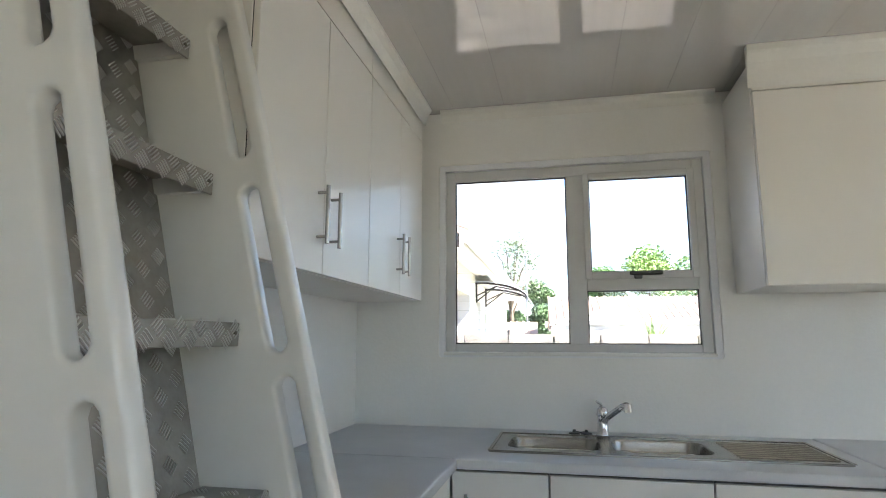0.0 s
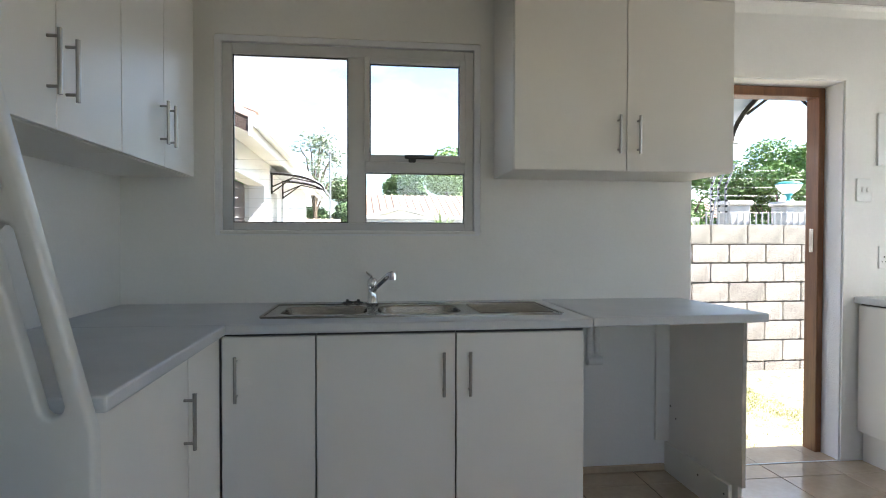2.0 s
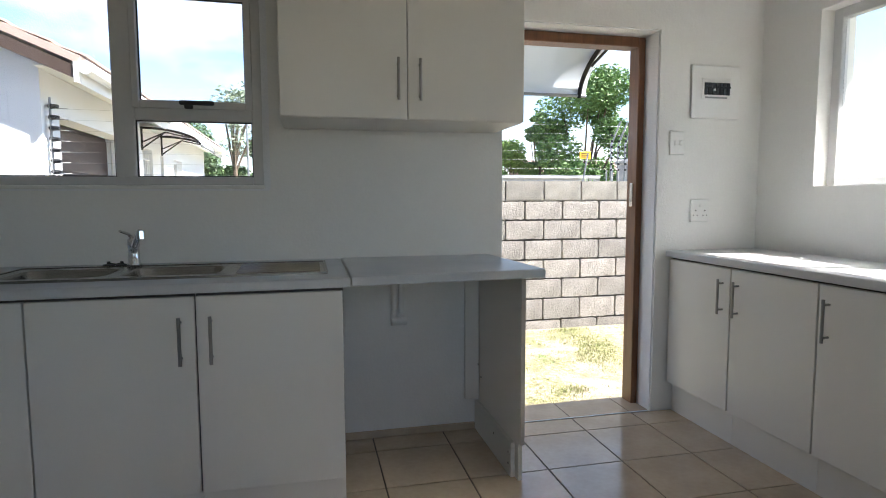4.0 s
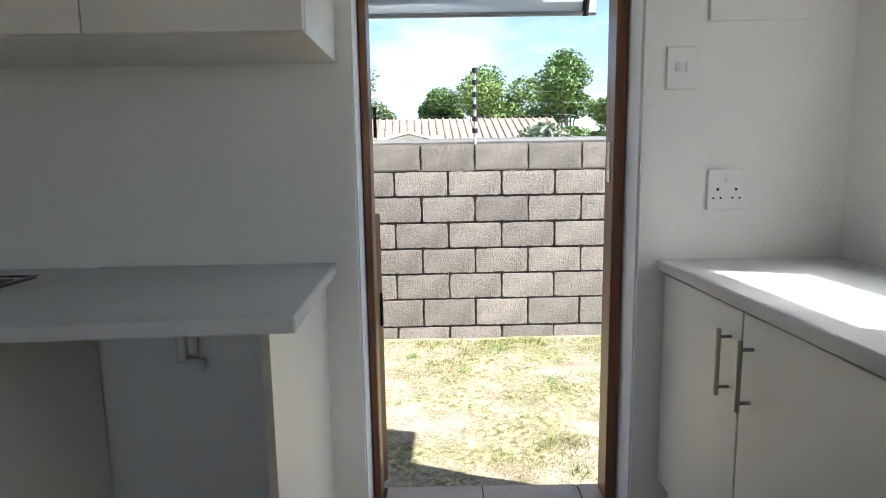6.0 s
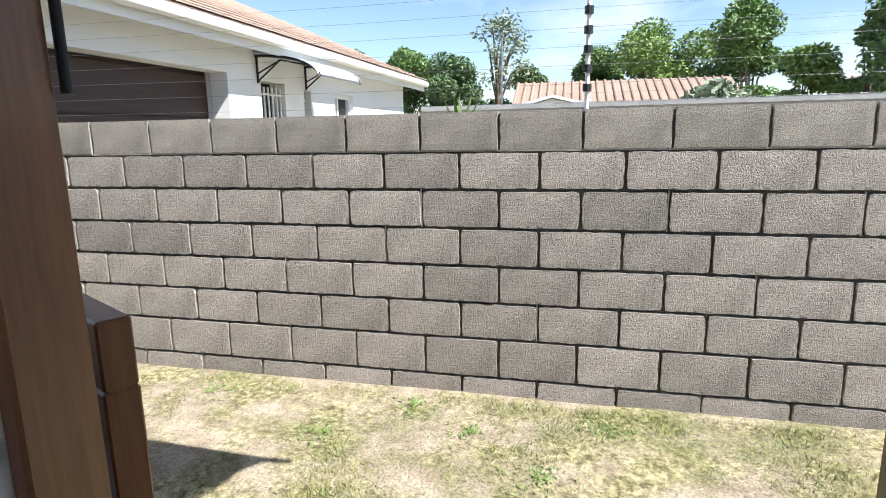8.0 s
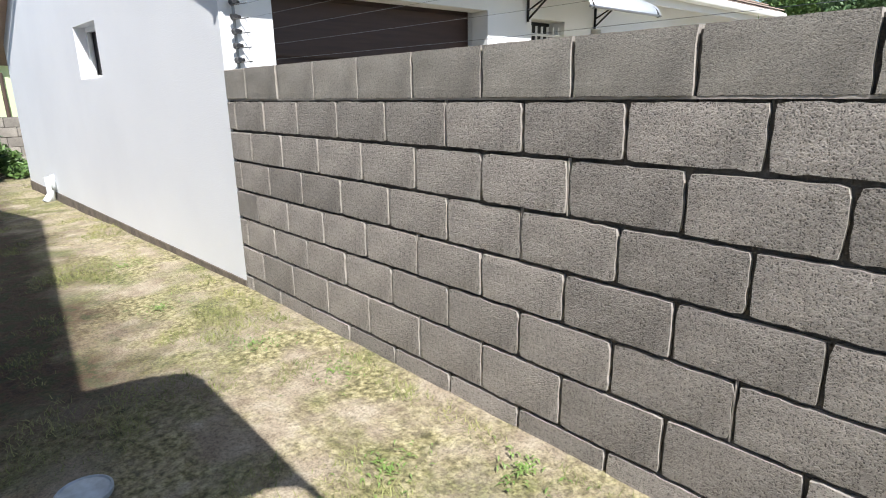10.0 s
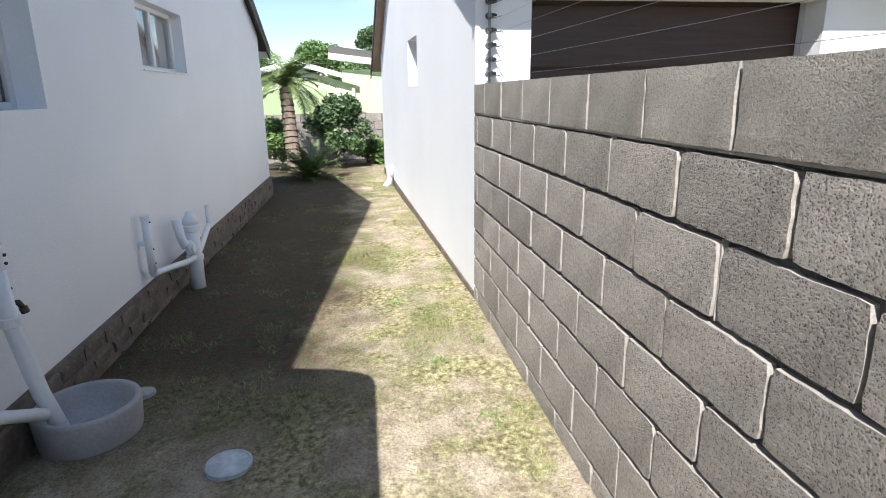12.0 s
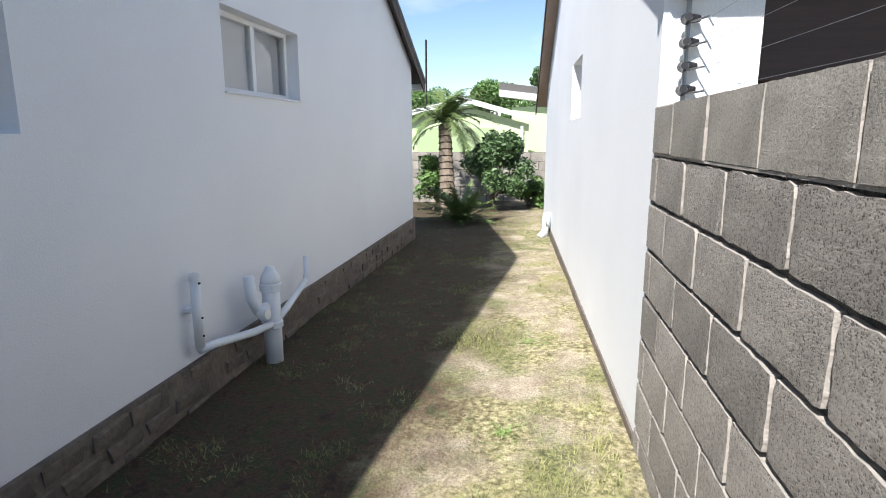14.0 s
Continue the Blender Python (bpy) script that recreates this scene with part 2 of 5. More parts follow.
def pitted(m, pits, depth):
    """Adds coarse open pits to a cement surface: dark specks with relief."""
    nt = m.node_tree
    n, l = nt.nodes, nt.links
    b = n["Principled BSDF"]
    tc = n.new("ShaderNodeTexCoord")
    vo, no = n.new("ShaderNodeTexVoronoi"), n.new("ShaderNodeTexNoise")
    vo.inputs["Scale"].default_value = pits
    no.inputs["Scale"].default_value, no.inputs["Detail"].default_value, no.inputs["Roughness"].default_value = pits * 0.55, 6.0, 0.75
    for t in (vo, no):
        l.new(tc.outputs["Object"], t.inputs["Vector"])
    mul = n.new("ShaderNodeMath")
    mul.operation = 'MULTIPLY_ADD'
    l.new(vo.outputs["Distance"], mul.inputs[0])
    mul.inputs[1].default_value = 0.35
    l.new(no.outputs["Fac"], mul.inputs[2])
    r = n.new("ShaderNodeValToRGB")
    r.color_ramp.elements[0].position, r.color_ramp.elements[1].position = 0.515, 0.65
    r.color_ramp.elements[0].color, r.color_ramp.elements[1].color = (0.30, 0.29, 0.28, 1), (1.24, 1.22, 1.19, 1)
    l.new(mul.outputs["Value"], r.inputs["Fac"])
    mx = n.new("ShaderNodeMix")
    mx.data_type, mx.blend_type = 'RGBA', 'MULTIPLY'
    mx.inputs[0].default_value = depth
    l.new(b.inputs["Base Color"].links[0].from_socket, mx.inputs[6])
    l.new(r.outputs["Color"], mx.inputs[7])
    l.new(mx.outputs[2], b.inputs["Base Color"])
    bp = [x for x in n if x.bl_idname == "ShaderNodeBump"][0]
    l.new(mul.outputs["Value"], bp.inputs["Height"])


pitted(M_BLOCK, 185, 0.92)
pitted(M_CAP, 250, 0.6)
M_GLASS = glassmat("window_glass", (1, 1, 1))
M_POLY = bpy.data.materials.new("opal_polycarbonate")
M_POLY.use_nodes = True
_b = M_POLY.node_tree.nodes["Principled BSDF"]
_b.inputs["Base Color"].default_value = (0.72, 0.76, 0.80, 1)
_b.inputs["Roughness"].default_value = 0.35
_b.inputs["Transmission Weight"].default_value = 0.35

# ---- building helpers ----
ORIGIN = {}


def thing(name, at, label, category, group="", kind=""):
    ob = new(name)
    ob.location = at
    ob.empty_display_size = 0.1
    ORIGIN[ob] = Vector(at)
    return tagged(ob, label, category, group, kind)


def part(name, bm, material, parent=None, label="", smooth=False):
    """Links a bmesh, given in world metres, as one mesh object under a thing or a part."""
    o = ORIGIN.get(parent, Vector((0, 0, 0)))
    me = bpy.data.meshes.new(name)
    if o.length > 0:
        bmesh.ops.translate(bm, verts=bm.verts, vec=-o)
    bmesh.ops.recalc_face_normals(bm, faces=bm.faces)
    bm.to_mesh(me)
    bm.free()
    me.materials.append(material)
    if smooth:
        for p in me.polygons:
            p.use_smooth = True
    ob = new(name, me)
    if parent:
        ob.parent = parent
    ORIGIN[ob] = o
    return tagged(ob, label)


def setting(name, bm, material, label, category, smooth=False):
    return tagged(part(name, bm, material, None, "", smooth), label, category, "", "structure")


def box(x0, x1, y0, y1, z0, z1, bev=0.0, bm=None, seg=1):
    new_bm = bmesh.new()
    bmesh.ops.create_cube(new_bm, size=1)
    bmesh.ops.scale(new_bm, verts=new_bm.verts, vec=(abs(x1 - x0), abs(y1 - y0), abs(z1 - z0)))
    bmesh.ops.translate(new_bm, verts=new_bm.verts, vec=((x0 + x1) / 2, (y0 + y1) / 2, (z0 + z1) / 2))
    if bev:
        bmesh.ops.bevel(new_bm, geom=list(new_bm.edges), offset=bev, segments=seg, affect='EDGES', profile=0.5)
    return join(bm, new_bm)


def join(bm, other):
    if bm is None:
        return other
    me = bpy.data.meshes.new("tmp")
    other.to_mesh(me)
    other.free()
    bm.from_mesh(me)
    bpy.data.meshes.remove(me)
    return bm


def tube(points, r, bm=None, seg=12, r2=None, cap=True):
    """A round pipe along a polyline."""
    b = bmesh.new()
    pts = [Vector(p) for p in points]
    rings = []
    up = None
    for i, p in enumerate(pts):
        d = (pts[min(i + 1, len(pts) - 1)] - pts[max(i - 1, 0)]).normalized()
        if up is None:
            up = Vector((0, 0, 1)) if abs(d.z) < 0.9 else Vector((1, 0, 0))
        side = d.cross(up).normalized()
        up = side.cross(d).normalized()
        rad = r if r2 is None else r + (r2 - r) * i / max(1, len(pts) - 1)
        rings.append([b.verts.new(p + (side * math.cos(a) + up * math.sin(a)) * rad) for a in (2 * math.pi * k / seg for k in range(seg))])
    for a, c in zip(rings, rings[1:]):
        for k in range(seg):
            b.faces.new((a[k], a[(k + 1) % seg], c[(k + 1) % seg], c[k]))
    if cap:
        b.faces.new(rings[0][::-1])
        b.faces.new(rings[-1])
    return join(bm, b)


def prism(outline, axis, a, c, bm=None, holes=()):
    """An outline in the plane across an axis ('x', 'y' or 'z'), extruded from a to c, with holes through it."""
    def place(u, v, w):
        return {'x': (w, u, v), 'y': (u, w, v), 'z': (u, v, w)}[axis]
    b = bmesh.new()
    loops = []
    for loop in (outline, *holes):
        vs = [b.verts.new(place(u, v, a)) for u, v in loop]
        es = [b.edges.new((vs[i], vs[(i + 1) % len(vs)])) for i in range(len(vs))]
        loops.append(es)
    fill = bmesh.ops.triangle_fill(b, use_beauty=True, use_dissolve=False, edges=[e for es in loops for e in es])
    faces = [f for f in fill["geom"] if isinstance(f, bmesh.types.BMFace)]
    ext = bmesh.ops.extrude_face_region(b, geom=faces)
    delta = Vector(place(0, 0, c)) - Vector(place(0, 0, a))
    bmesh.ops.translate(b, verts=[v for v in ext["geom"] if isinstance(v, bmesh.types.BMVert)], vec=delta)
    return join(bm, b)


def rect(u0, u1, v0, v1):
    return [(u0, v0), (u1, v0), (u1, v1), (u0, v1)]


def rounded(u0, u1, v0, v1, r, n=5):
    pts = []
    for cu, cv, a0 in ((u1 - r, v0 + r, -90), (u1 - r, v1 - r, 0), (u0 + r, v1 - r, 90), (u0 + r, v0 + r, 180)):
        for k in range(n + 1):
            a = radians(a0 + 90 * k / n)
            pts.append((cu + r * math.cos(a), cv + r * math.sin(a)))
    return pts


def lathe(profile, at, seg=28, bm=None):
    """A turned body round the vertical through at; profile: (radius, z)."""
    b = bmesh.new()
    rings = [[b.verts.new((at[0] + r * math.cos(2 * math.pi * k / seg), at[1] + r * math.sin(2 * math.pi * k / seg), at[2] + z)) for k in range(seg)] for r, z in profile]
    for p, q in zip(rings, rings[1:]):
        for k in range(seg):
            b.faces.new((p[k], p[(k + 1) % seg], q[(k + 1) % seg], q[k]))
    b.faces.new(rings[0][::-1])
    b.faces.new(rings[-1])
    return join(bm, b)


def mesh_ob(name, verts, faces, material, parent=None, label=""):
    o = ORIGIN.get(parent, Vector((0, 0, 0)))
    me = bpy.data.meshes.new(name)
    me.from_pydata((np.asarray(verts) - np.array(o)).tolist(), [], faces if isinstance(faces, list) else faces.tolist())
    me.update()
    me.materials.append(material)
    ob = new(name, me)
    if parent:
        ob.parent = parent
    ORIGIN[ob] = o
    return tagged(ob, label)


def ground_z(x, y):
    t = min(1.0, max(0.0, (5.85 - y) / 2.3))
    near = -0.145 - 0.085 * t - 0.012 * min(9.0, max(0.0, -x))
    far = -0.2 - 0.012 * min(9.0, max(0.0, -x))
    if y > 6.05:
        return far
    if y < 3.4:
        return -0.24 - 0.012 * min(9.0, max(0.0, -x))
    return near

# the neighbouring plot stands a little askew to the house
ASKEW = 0.018
CORNER = Matrix.Translation((-0.165, 5.842, 1.235)) @ Matrix.Rotation(ASKEW, 4, 'Z') @ Matrix.Translation((0.29, -5.67, -1.24))
PLOT = Matrix.Translation((2.339, 5.379, 1.226)) @ Matrix.Rotation(ASKEW, 4, 'Z') @ Matrix.Translation((-2.163, -5.163, -1.237))
STREET = Matrix.Translation((3.280, 1.946, 0)) @ Matrix.Rotation(radians(3.0), 4, 'Z') @ Matrix.Translation((-3.199, -1.995, 0))


def settle(ob, m=CORNER):
    ob.matrix_world = m @ Matrix.Translation(ORIGIN[ob])
    return ob


def at_plot(x, y, z=0.0):
    p = PLOT @ Vector((x, y, z))
    return (p.x, p.y, z)


def at_street(x, y, z):
    return tuple(STREET @ Vector((x, y, z)))


# ---- the house: shell ----
YI, YO = 3.33, 3.54          # inner and outer face of the window wall
XW, XE, YS = 0.05, 4.33, -0.9  # kitchen side and back walls
ZC = 2.42
RIDGE = (-0.35, 4.78)


def house_gable():
    out = [(-6.07, -0.7), (4.54, -0.7), (4.54, 2.68), RIDGE, (-6.07, 2.20)]
    holes = [rect(0.495, 1.70, 1.232, 2.12), rect(2.842, 3.70, -0.02, 2.035), rect(-2.04, -0.935, 1.485, 1.975)]
    return prism(out, 'y', YI, YO, None, holes)


wall_n = setting("wall_north", house_gable(), M_EXT, "white plastered gable wall with window and door openings", "wall")
# the room's own coat of paint on the inner face, with the same openings
lining = prism(rect(XW, XE, 0.0, ZC + 0.02), 'y', YI - 0.012, YI - 0.001, None,
               [rounded(0.466, 1.730, 1.206, 2.147, 0.012), [(2.836, 0.002), (3.706, 0.002), (3.706, 2.04), (2.836, 2.04)]])
setting("wall_lining", lining, M_WALL, "white painted plaster on the kitchen window wall", "wall")
setting("wall_west", box(XW - 0.15, XW, YS, YI - 0.012, 0, ZC + 0.1), M_WALL, "white painted plaster kitchen side wall", "wall")
# the opening is out of view, added to let fill light in from behind
setting("wall_south", prism(rect(XW - 0.15, XE + 0.21, -0.7, 2.8), 'y', YS - 0.2, YS, None, [rect(1.5, 2.9, 0.9, 2.1)]), M_WALL, "white painted plaster back wall", "wall")
EW = (0.70, 2.95, 1.222, 2.07)
setting("wall_east", prism(rect(YS, YI - 0.012, -0.7, 2.7), 'x', XE, XE + 0.21, None, [rect(*EW)]), M_WALL, "white painted plaster wall with a window", "wall")
setting("wall_far_room", box(-6.07, XW - 0.16, -1.1, -0.9, -0.7, 2.6), M_WALL, "plain white wall of the next room", "wall")
setting("wall_west_end", box(-6.069, -5.87, -0.9, YI - 0.002, -0.7, 2.0), M_EXT, "white plastered end wall", "wall")
setting("floor_next_room", box(-5.87, XW - 0.16, -0.9, YI - 0.002, -0.2, -0.01), M_GROUT, "plain floor of the next room", "floor")
setting("ceiling_next_room", box(-5.87, XW - 0.16, -0.9, YI - 0.002, 2.02, 2.06), M_WALL, "plain white ceiling of the next room", "ceiling")

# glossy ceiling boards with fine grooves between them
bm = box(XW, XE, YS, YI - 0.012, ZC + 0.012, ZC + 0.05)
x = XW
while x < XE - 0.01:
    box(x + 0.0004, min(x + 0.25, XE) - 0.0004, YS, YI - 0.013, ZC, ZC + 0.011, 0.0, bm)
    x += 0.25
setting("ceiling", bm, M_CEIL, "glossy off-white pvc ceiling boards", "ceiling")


def cornice_profile(d):
    return [(0, 0), (0.0, -0.05), (0.007, -0.053), (0.011, -0.044), (0.026, -0.022), (0.042, -0.011), (0.05, -0.008), (0.052, 0)]


def cornice(name, run, a, c, wall, tall=1.0):
    """run 'x': along x on a wall facing -y; 'w': along y on the west wall; 'e': along y on the east wall."""
    pr = [(u * (0.7 if tall > 1 else 1.0), v * tall) for u, v in cornice_profile(0)]
    if run == 'x':
        b = prism([(wall - u, ZC + v - 0.001) for u, v in pr], 'x', a, c)
    elif run == 's':
        b = prism([(wall + u, ZC + v - 0.001) for u, v in pr], 'x', a, c)
    elif run == 'w':
        b = prism([(wall + u, ZC + v - 0.001) for u, v in pr], 'y', a, c)
    else:
        b = prism([(wall - u, ZC + v - 0.001) for u, v in pr], 'y', a, c)
    setting(name, b, M_CORN, "white moulded plaster cornice", "cornice")


cornice("cornice_window_wall", 'x', 0.48, 1.76, YI - 0.013)
cornice("cornice_door_wall", 'x', 2.82, XE, YI - 0.013)
cornice("cornice_east", 'e', YS, YI - 0.08, XE)
cornice("cornice_left_cupboards", 'w', 1.70, YI - 0.08, 0.405, 1.6)
cornice("cornice_cupboards", 'x', 1.782, 2.808, 2.905, 3.1)

# roof over the house
def roof_slab(p, q, y0, y1, th, m, name, label):
    d = (Vector((q[0], 0, q[1])) - Vector((p[0], 0, p[1]))).normalized()
    nrm = Vector((-d.z, 0, d.x))
    if nrm.z < 0:
        nrm = -nrm
    o = [(p[0], p[1]), (q[0], q[1]), (q[0] + nrm.x * th, q[1] + nrm.z * th), (p[0] + nrm.x * th, p[1] + nrm.z * th)]
    return setting(name, prism(o, 'y', y0, y1), m, label, "roof")


roof_slab((-6.60, 1.98), (-0.351, 4.80), -1.2, YO + 0.10, 0.07, M_ROOFD, "roof_west_slope", "dark roof covering with a thin overhang")
roof_slab((-0.349, 4.80), (5.05, 2.36), -1.2, YO + 0.10, 0.07, M_ROOFD, "roof_east_slope", "dark roof covering with a thin overhang")
bm = prism([(-6.58, 1.86), (-0.351, 4.68), (-0.351, 4.78), (-6.58, 1.965)], 'y', YO + 0.075, YO + 0.099)
setting("barge_board", bm, M_BROWN, "dark brown barge board under the roof edge", "barge board")
setting("eave_gutter", box(-6.70, -6.58, -1.2, YO + 0.06, 1.89, 1.99, 0.02), M_FASC, "white gutter along the eave", "gutter")

# plinth of rough stones under the plaster
plinth = setting("plinth", box(-6.08, 2.7, YO + 0.001, YO + 0.03, -0.75, 0.01), M_PLINTH, "rough brown unplastered plinth along the house wall", "plinth")

# ---- kitchen floor ----
setting("floor", box(XW, XE, YS, YI - 0.013, -0.12, -0.006), M_GROUT, "brown grouted floor bed under the tiles", "floor")
floor = bpy.data.objects["floor"]
setting("threshold", box(2.843, 3.699, YI - 0.011, YO + 0.02, -0.12, -0.004, 0.004), M_GROUT, "tiled doorstep edge", "threshold")

# ---- windows ----
def bar(bm, x0, x1, z0, z1, y0, y1, b=0.003):
    return box(x0, x1, y0, y1, z0, z1, b, bm)


def kitchen_window():
    w = thing("window_1", (1.09, YI + 0.05, 1.24), "grey aluminium kitchen window with a closed top-hung vent", "window", "", "structure")
    y0, y1 = YI + 0.025, YI + 0.075
    f = None
    for a in ((0.495, 0.541, 1.232, 2.12), (1.654, 1.70, 1.232, 2.12), (0.541, 1.654, 1.232, 1.268), (0.541, 1.654, 2.068, 2.12), (1.082, 1.166, 1.268, 2.068), (1.166, 1.654, 1.515, 1.572)):
        f = bar(f, *a, y0, y1)
    part("window_frame", f, M_ALU, w)
    s = None
    for a in ((1.160, 1.188, 1.566, 2.074), (1.630, 1.660, 1.566, 2.074), (1.188, 1.630, 1.566, 1.600), (1.188, 1.630, 2.046, 2.074)):
        s = bar(s, *a, y0 - 0.014, y1 - 0.016)
    sash = part("vent_sash", s, M_ALU, w)
    g = None
    for a in ((0.541, 1.082, 1.268, 2.068), (1.166, 1.654, 1.268, 1.515), (1.188, 1.630, 1.60, 2.046)):
        for e in ((a[0], a[0] + 0.005, a[2], a[3]), (a[1] - 0.005, a[1], a[2], a[3]), (a[0], a[1], a[2], a[2] + 0.005), (a[0], a[1], a[3] - 0.005, a[3])):
            g = box(e[0], e[1], y0 + 0.012, y0 + 0.022, e[2], e[3], 0, g)
    part("gasket", g, M_BLACK, w, "black rubber glazing gasket")
    for a in ((0.541, 1.082, 1.268, 2.068), (1.166, 1.654, 1.268, 1.515), (1.188, 1.630, 1.60, 2.046)):
        p = part("pane", box(a[0], a[1], y0 + 0.024, y0 + 0.028, a[2], a[3]), M_GLASS, w)
        p.visible_shadow = False
    h = box(1.355, 1.50, y0 - 0.040, y0 - 0.024, 1.580, 1.600, 0.005)
    box(1.375, 1.41, y0 - 0.036, y0 - 0.014, 1.564, 1.600, 0.004, h)
    part("window_handle", h, M_BLACK, w, "black handle")


kitchen_window()
sill = box(0.49, 1.705, YI - 0.010, YI + 0.024, 1.215, 1.231, 0.004)
setting("window_sill", sill, M_WALL, "white painted inner window sill", "sill")


def east_window():
    w = thing("window_2", (XE + 0.1, 2.3, 1.23), "grey aluminium window above the worktop", "window", "", "structure")
    x0, x1 = XE + 0.075, XE + 0.12
    ya, yb, za, zb = EW
    f = None
    for a in ((ya, ya + 0.05, za, zb), (yb - 0.05, yb, za, zb), (ya + 0.05, yb - 0.05, za, za + 0.04), (ya + 0.05, yb - 0.05, zb - 0.05, zb), (2.24, 2.32, za + 0.04, zb - 0.05), (1.45, 1.53, za + 0.04, zb - 0.05)):
        f = box(x0, x1, a[0], a[1], a[2], a[3], 0.003, f)
    part("window_frame", f, M_ALU, w)
    for a, b2 in ((ya + 0.05, 1.45), (1.53, 2.24), (2.32, yb - 0.05)):
        p = part("pane", box(x0 + 0.02, x0 + 0.024, a, b2, za + 0.04, zb - 0.05), M_GLASS, w)
        p.visible_shadow = False


east_window()


def side_window():
    w = thing("window_3", (-1.48, YI + 0.1, 1.49), "white framed sliding window in a deep reveal", "window", "", "structure")
    y0, y1 = YI + 0.075, YI + 0.12
    f = None
    for a in ((-2.039, -1.995, 1.486, 1.974), (-0.980, -0.936, 1.486, 1.974), (-1.995, -0.980, 1.486, 1.52), (-1.995, -0.980, 1.94, 1.974), (-1.52, -1.47, 1.52, 1.94)):
        f = bar(f, *a, y0, y1)
    part("window_frame", f, M_FASC, w)
    for a, c in ((-1.995, -1.52), (-1.47, -0.980)):
        part("pane", box(a, c, y0 + 0.02, y0 + 0.024, 1.52, 1.94), M_GLASS, w).visible_shadow = False
    part("blind", box(-1.985, -0.99, y0 - 0.02, y0 - 0.012, 1.52, 1.94), M_BLIND, w, "drawn pale grey blind")


side_window()
setting("window_sill_outer", box(-2.055, -0.92, YO + 0.001, YO + 0.02, 1.47, 1.484, 0.004), M_EXT, "plastered outer window sill", "sill")

# ---- stable door ----
def door_frame():
    d = thing("door_1", (3.29, YI + 0.15, 0), "varnished reddish wooden door frame with an open lower stable door leaf", "door", "", "structure")
    y0, y1 = YI + 0.115, YI + 0.213
    for a in ((2.844, 2.870), (3.660, 3.698)):
        b = box(a[0], a[1], y0, y1, -0.004, 2.032, 0.004)
        part("jamb", b, M_HWOOD, d)
    part("head", box(2.870, 3.660, y0, y1, 1.980, 2.032, 0.004), M_HWOOD, d)
    # lower leaf, swung outwards and standing off the hinge jamb
    leaf = bmesh.new()
    th, hgt, wid = 0.042, 1.02, 0.70
    for k in range(6):
        box(k * wid / 6 + 0.001, (k + 1) * wid / 6 - 0.001, -th / 2 + 0.004, th / 2 - 0.004, 0.015, hgt - 0.004, 0.003, leaf)
    box(0, wid, -th / 2, th / 2, hgt - 0.09, hgt, 0.003, leaf)
    box(0, 0.09, -th / 2 - 0.001, th / 2 + 0.001, 0.012, hgt - 0.09, 0.003, leaf)
    box(wid - 0.09, wid, -th / 2 - 0.001, th / 2 + 0.001, 0.012, hgt - 0.09, 0.003, leaf)
    bmesh.ops.transform(leaf, matrix=pose(2.872, YO + 0.034, 0, 0, 0, 153), verts=leaf.verts)
    lf = part("leaf", leaf, M_HWOOD, d, "open lower door leaf")
    part("hinge", tube([(2.880, YO + 0.016, 0.62), (2.880, YO + 0.016, 0.74)], 0.006), M_IRON, lf, "dark steel hinge")
    part("hinge", tube([(2.878, YO + 0.008, 1.28), (2.878, YO + 0.008, 1.38)], 0.006), M_IRON, d, "dark steel hinge")
    part("strike_plate", box(3.655, 3.6598, y0 + 0.03, y0 + 0.06, 1.12, 1.25, 0.001), M_CHROME, d, "steel strike plate")


door_frame()

# ---- cupboards ----
def bar_handle(p, axis, length, parent, off):
    """A bar handle with two posts; off: unit vector away from the door."""
    p, off = Vector(p), Vector(off)
    d = Vector((0, 0, 1))
    q = p + off * 0.03
    b = tube([q - d * length / 2, q + d * length / 2], 0.006, None, 10)
    for s in (-1, 1):
        tube([p + d * s * (length / 2 - 0.02), q + d * s * (length / 2 - 0.02)], 0.0045, b, 8)
    return part("handle", b, M_HANDLE, parent, "satin steel bar handle")


def base_unit_n(x0, x1, handle_x, label):
    c = thing("base_cabinet", ((x0 + x1) / 2, 2.95, 0), label, "cabinet", "base cabinets")
    part("body", box(x0 + 0.001, x1 - 0.001, 2.665, YI - 0.02, 0.14, 0.852, 0.001), M_CAB, c)
    # dark sheet stands in for the shade in the gap round the door
    part("door_gap", box(x0 + 0.001, x1 - 0.001, 2.6605, 2.6645, 0.141, 0.852), M_GAP_SHADE_CAP, c, "dark sheet painting the shade round the door")
    d = part("cabinet_door", box(x0 + 0.003, x1 - 0.003, 2.642, 2.660, 0.142, 0.839, 0.0015), M_CAB, c)
    bar_handle((handle_x, 2.642, 0.69), 'z', 0.165, d, (0, -1, 0))
    part("plinth", box(x0 + 0.001, x1 - 0.001, 2.69, 2.706, 0.0, 0.139), M_CAB, c)


base_unit_n(0.661, 0.995, 0.716, "white melamine corner base cabinet under the sink worktop")
base_unit_n(0.995, 1.511, 1.463, "white melamine base cabinet under the sink")
base_unit_n(1.511, 2.012, 1.562, "white melamine base cabinet beside the open bay")


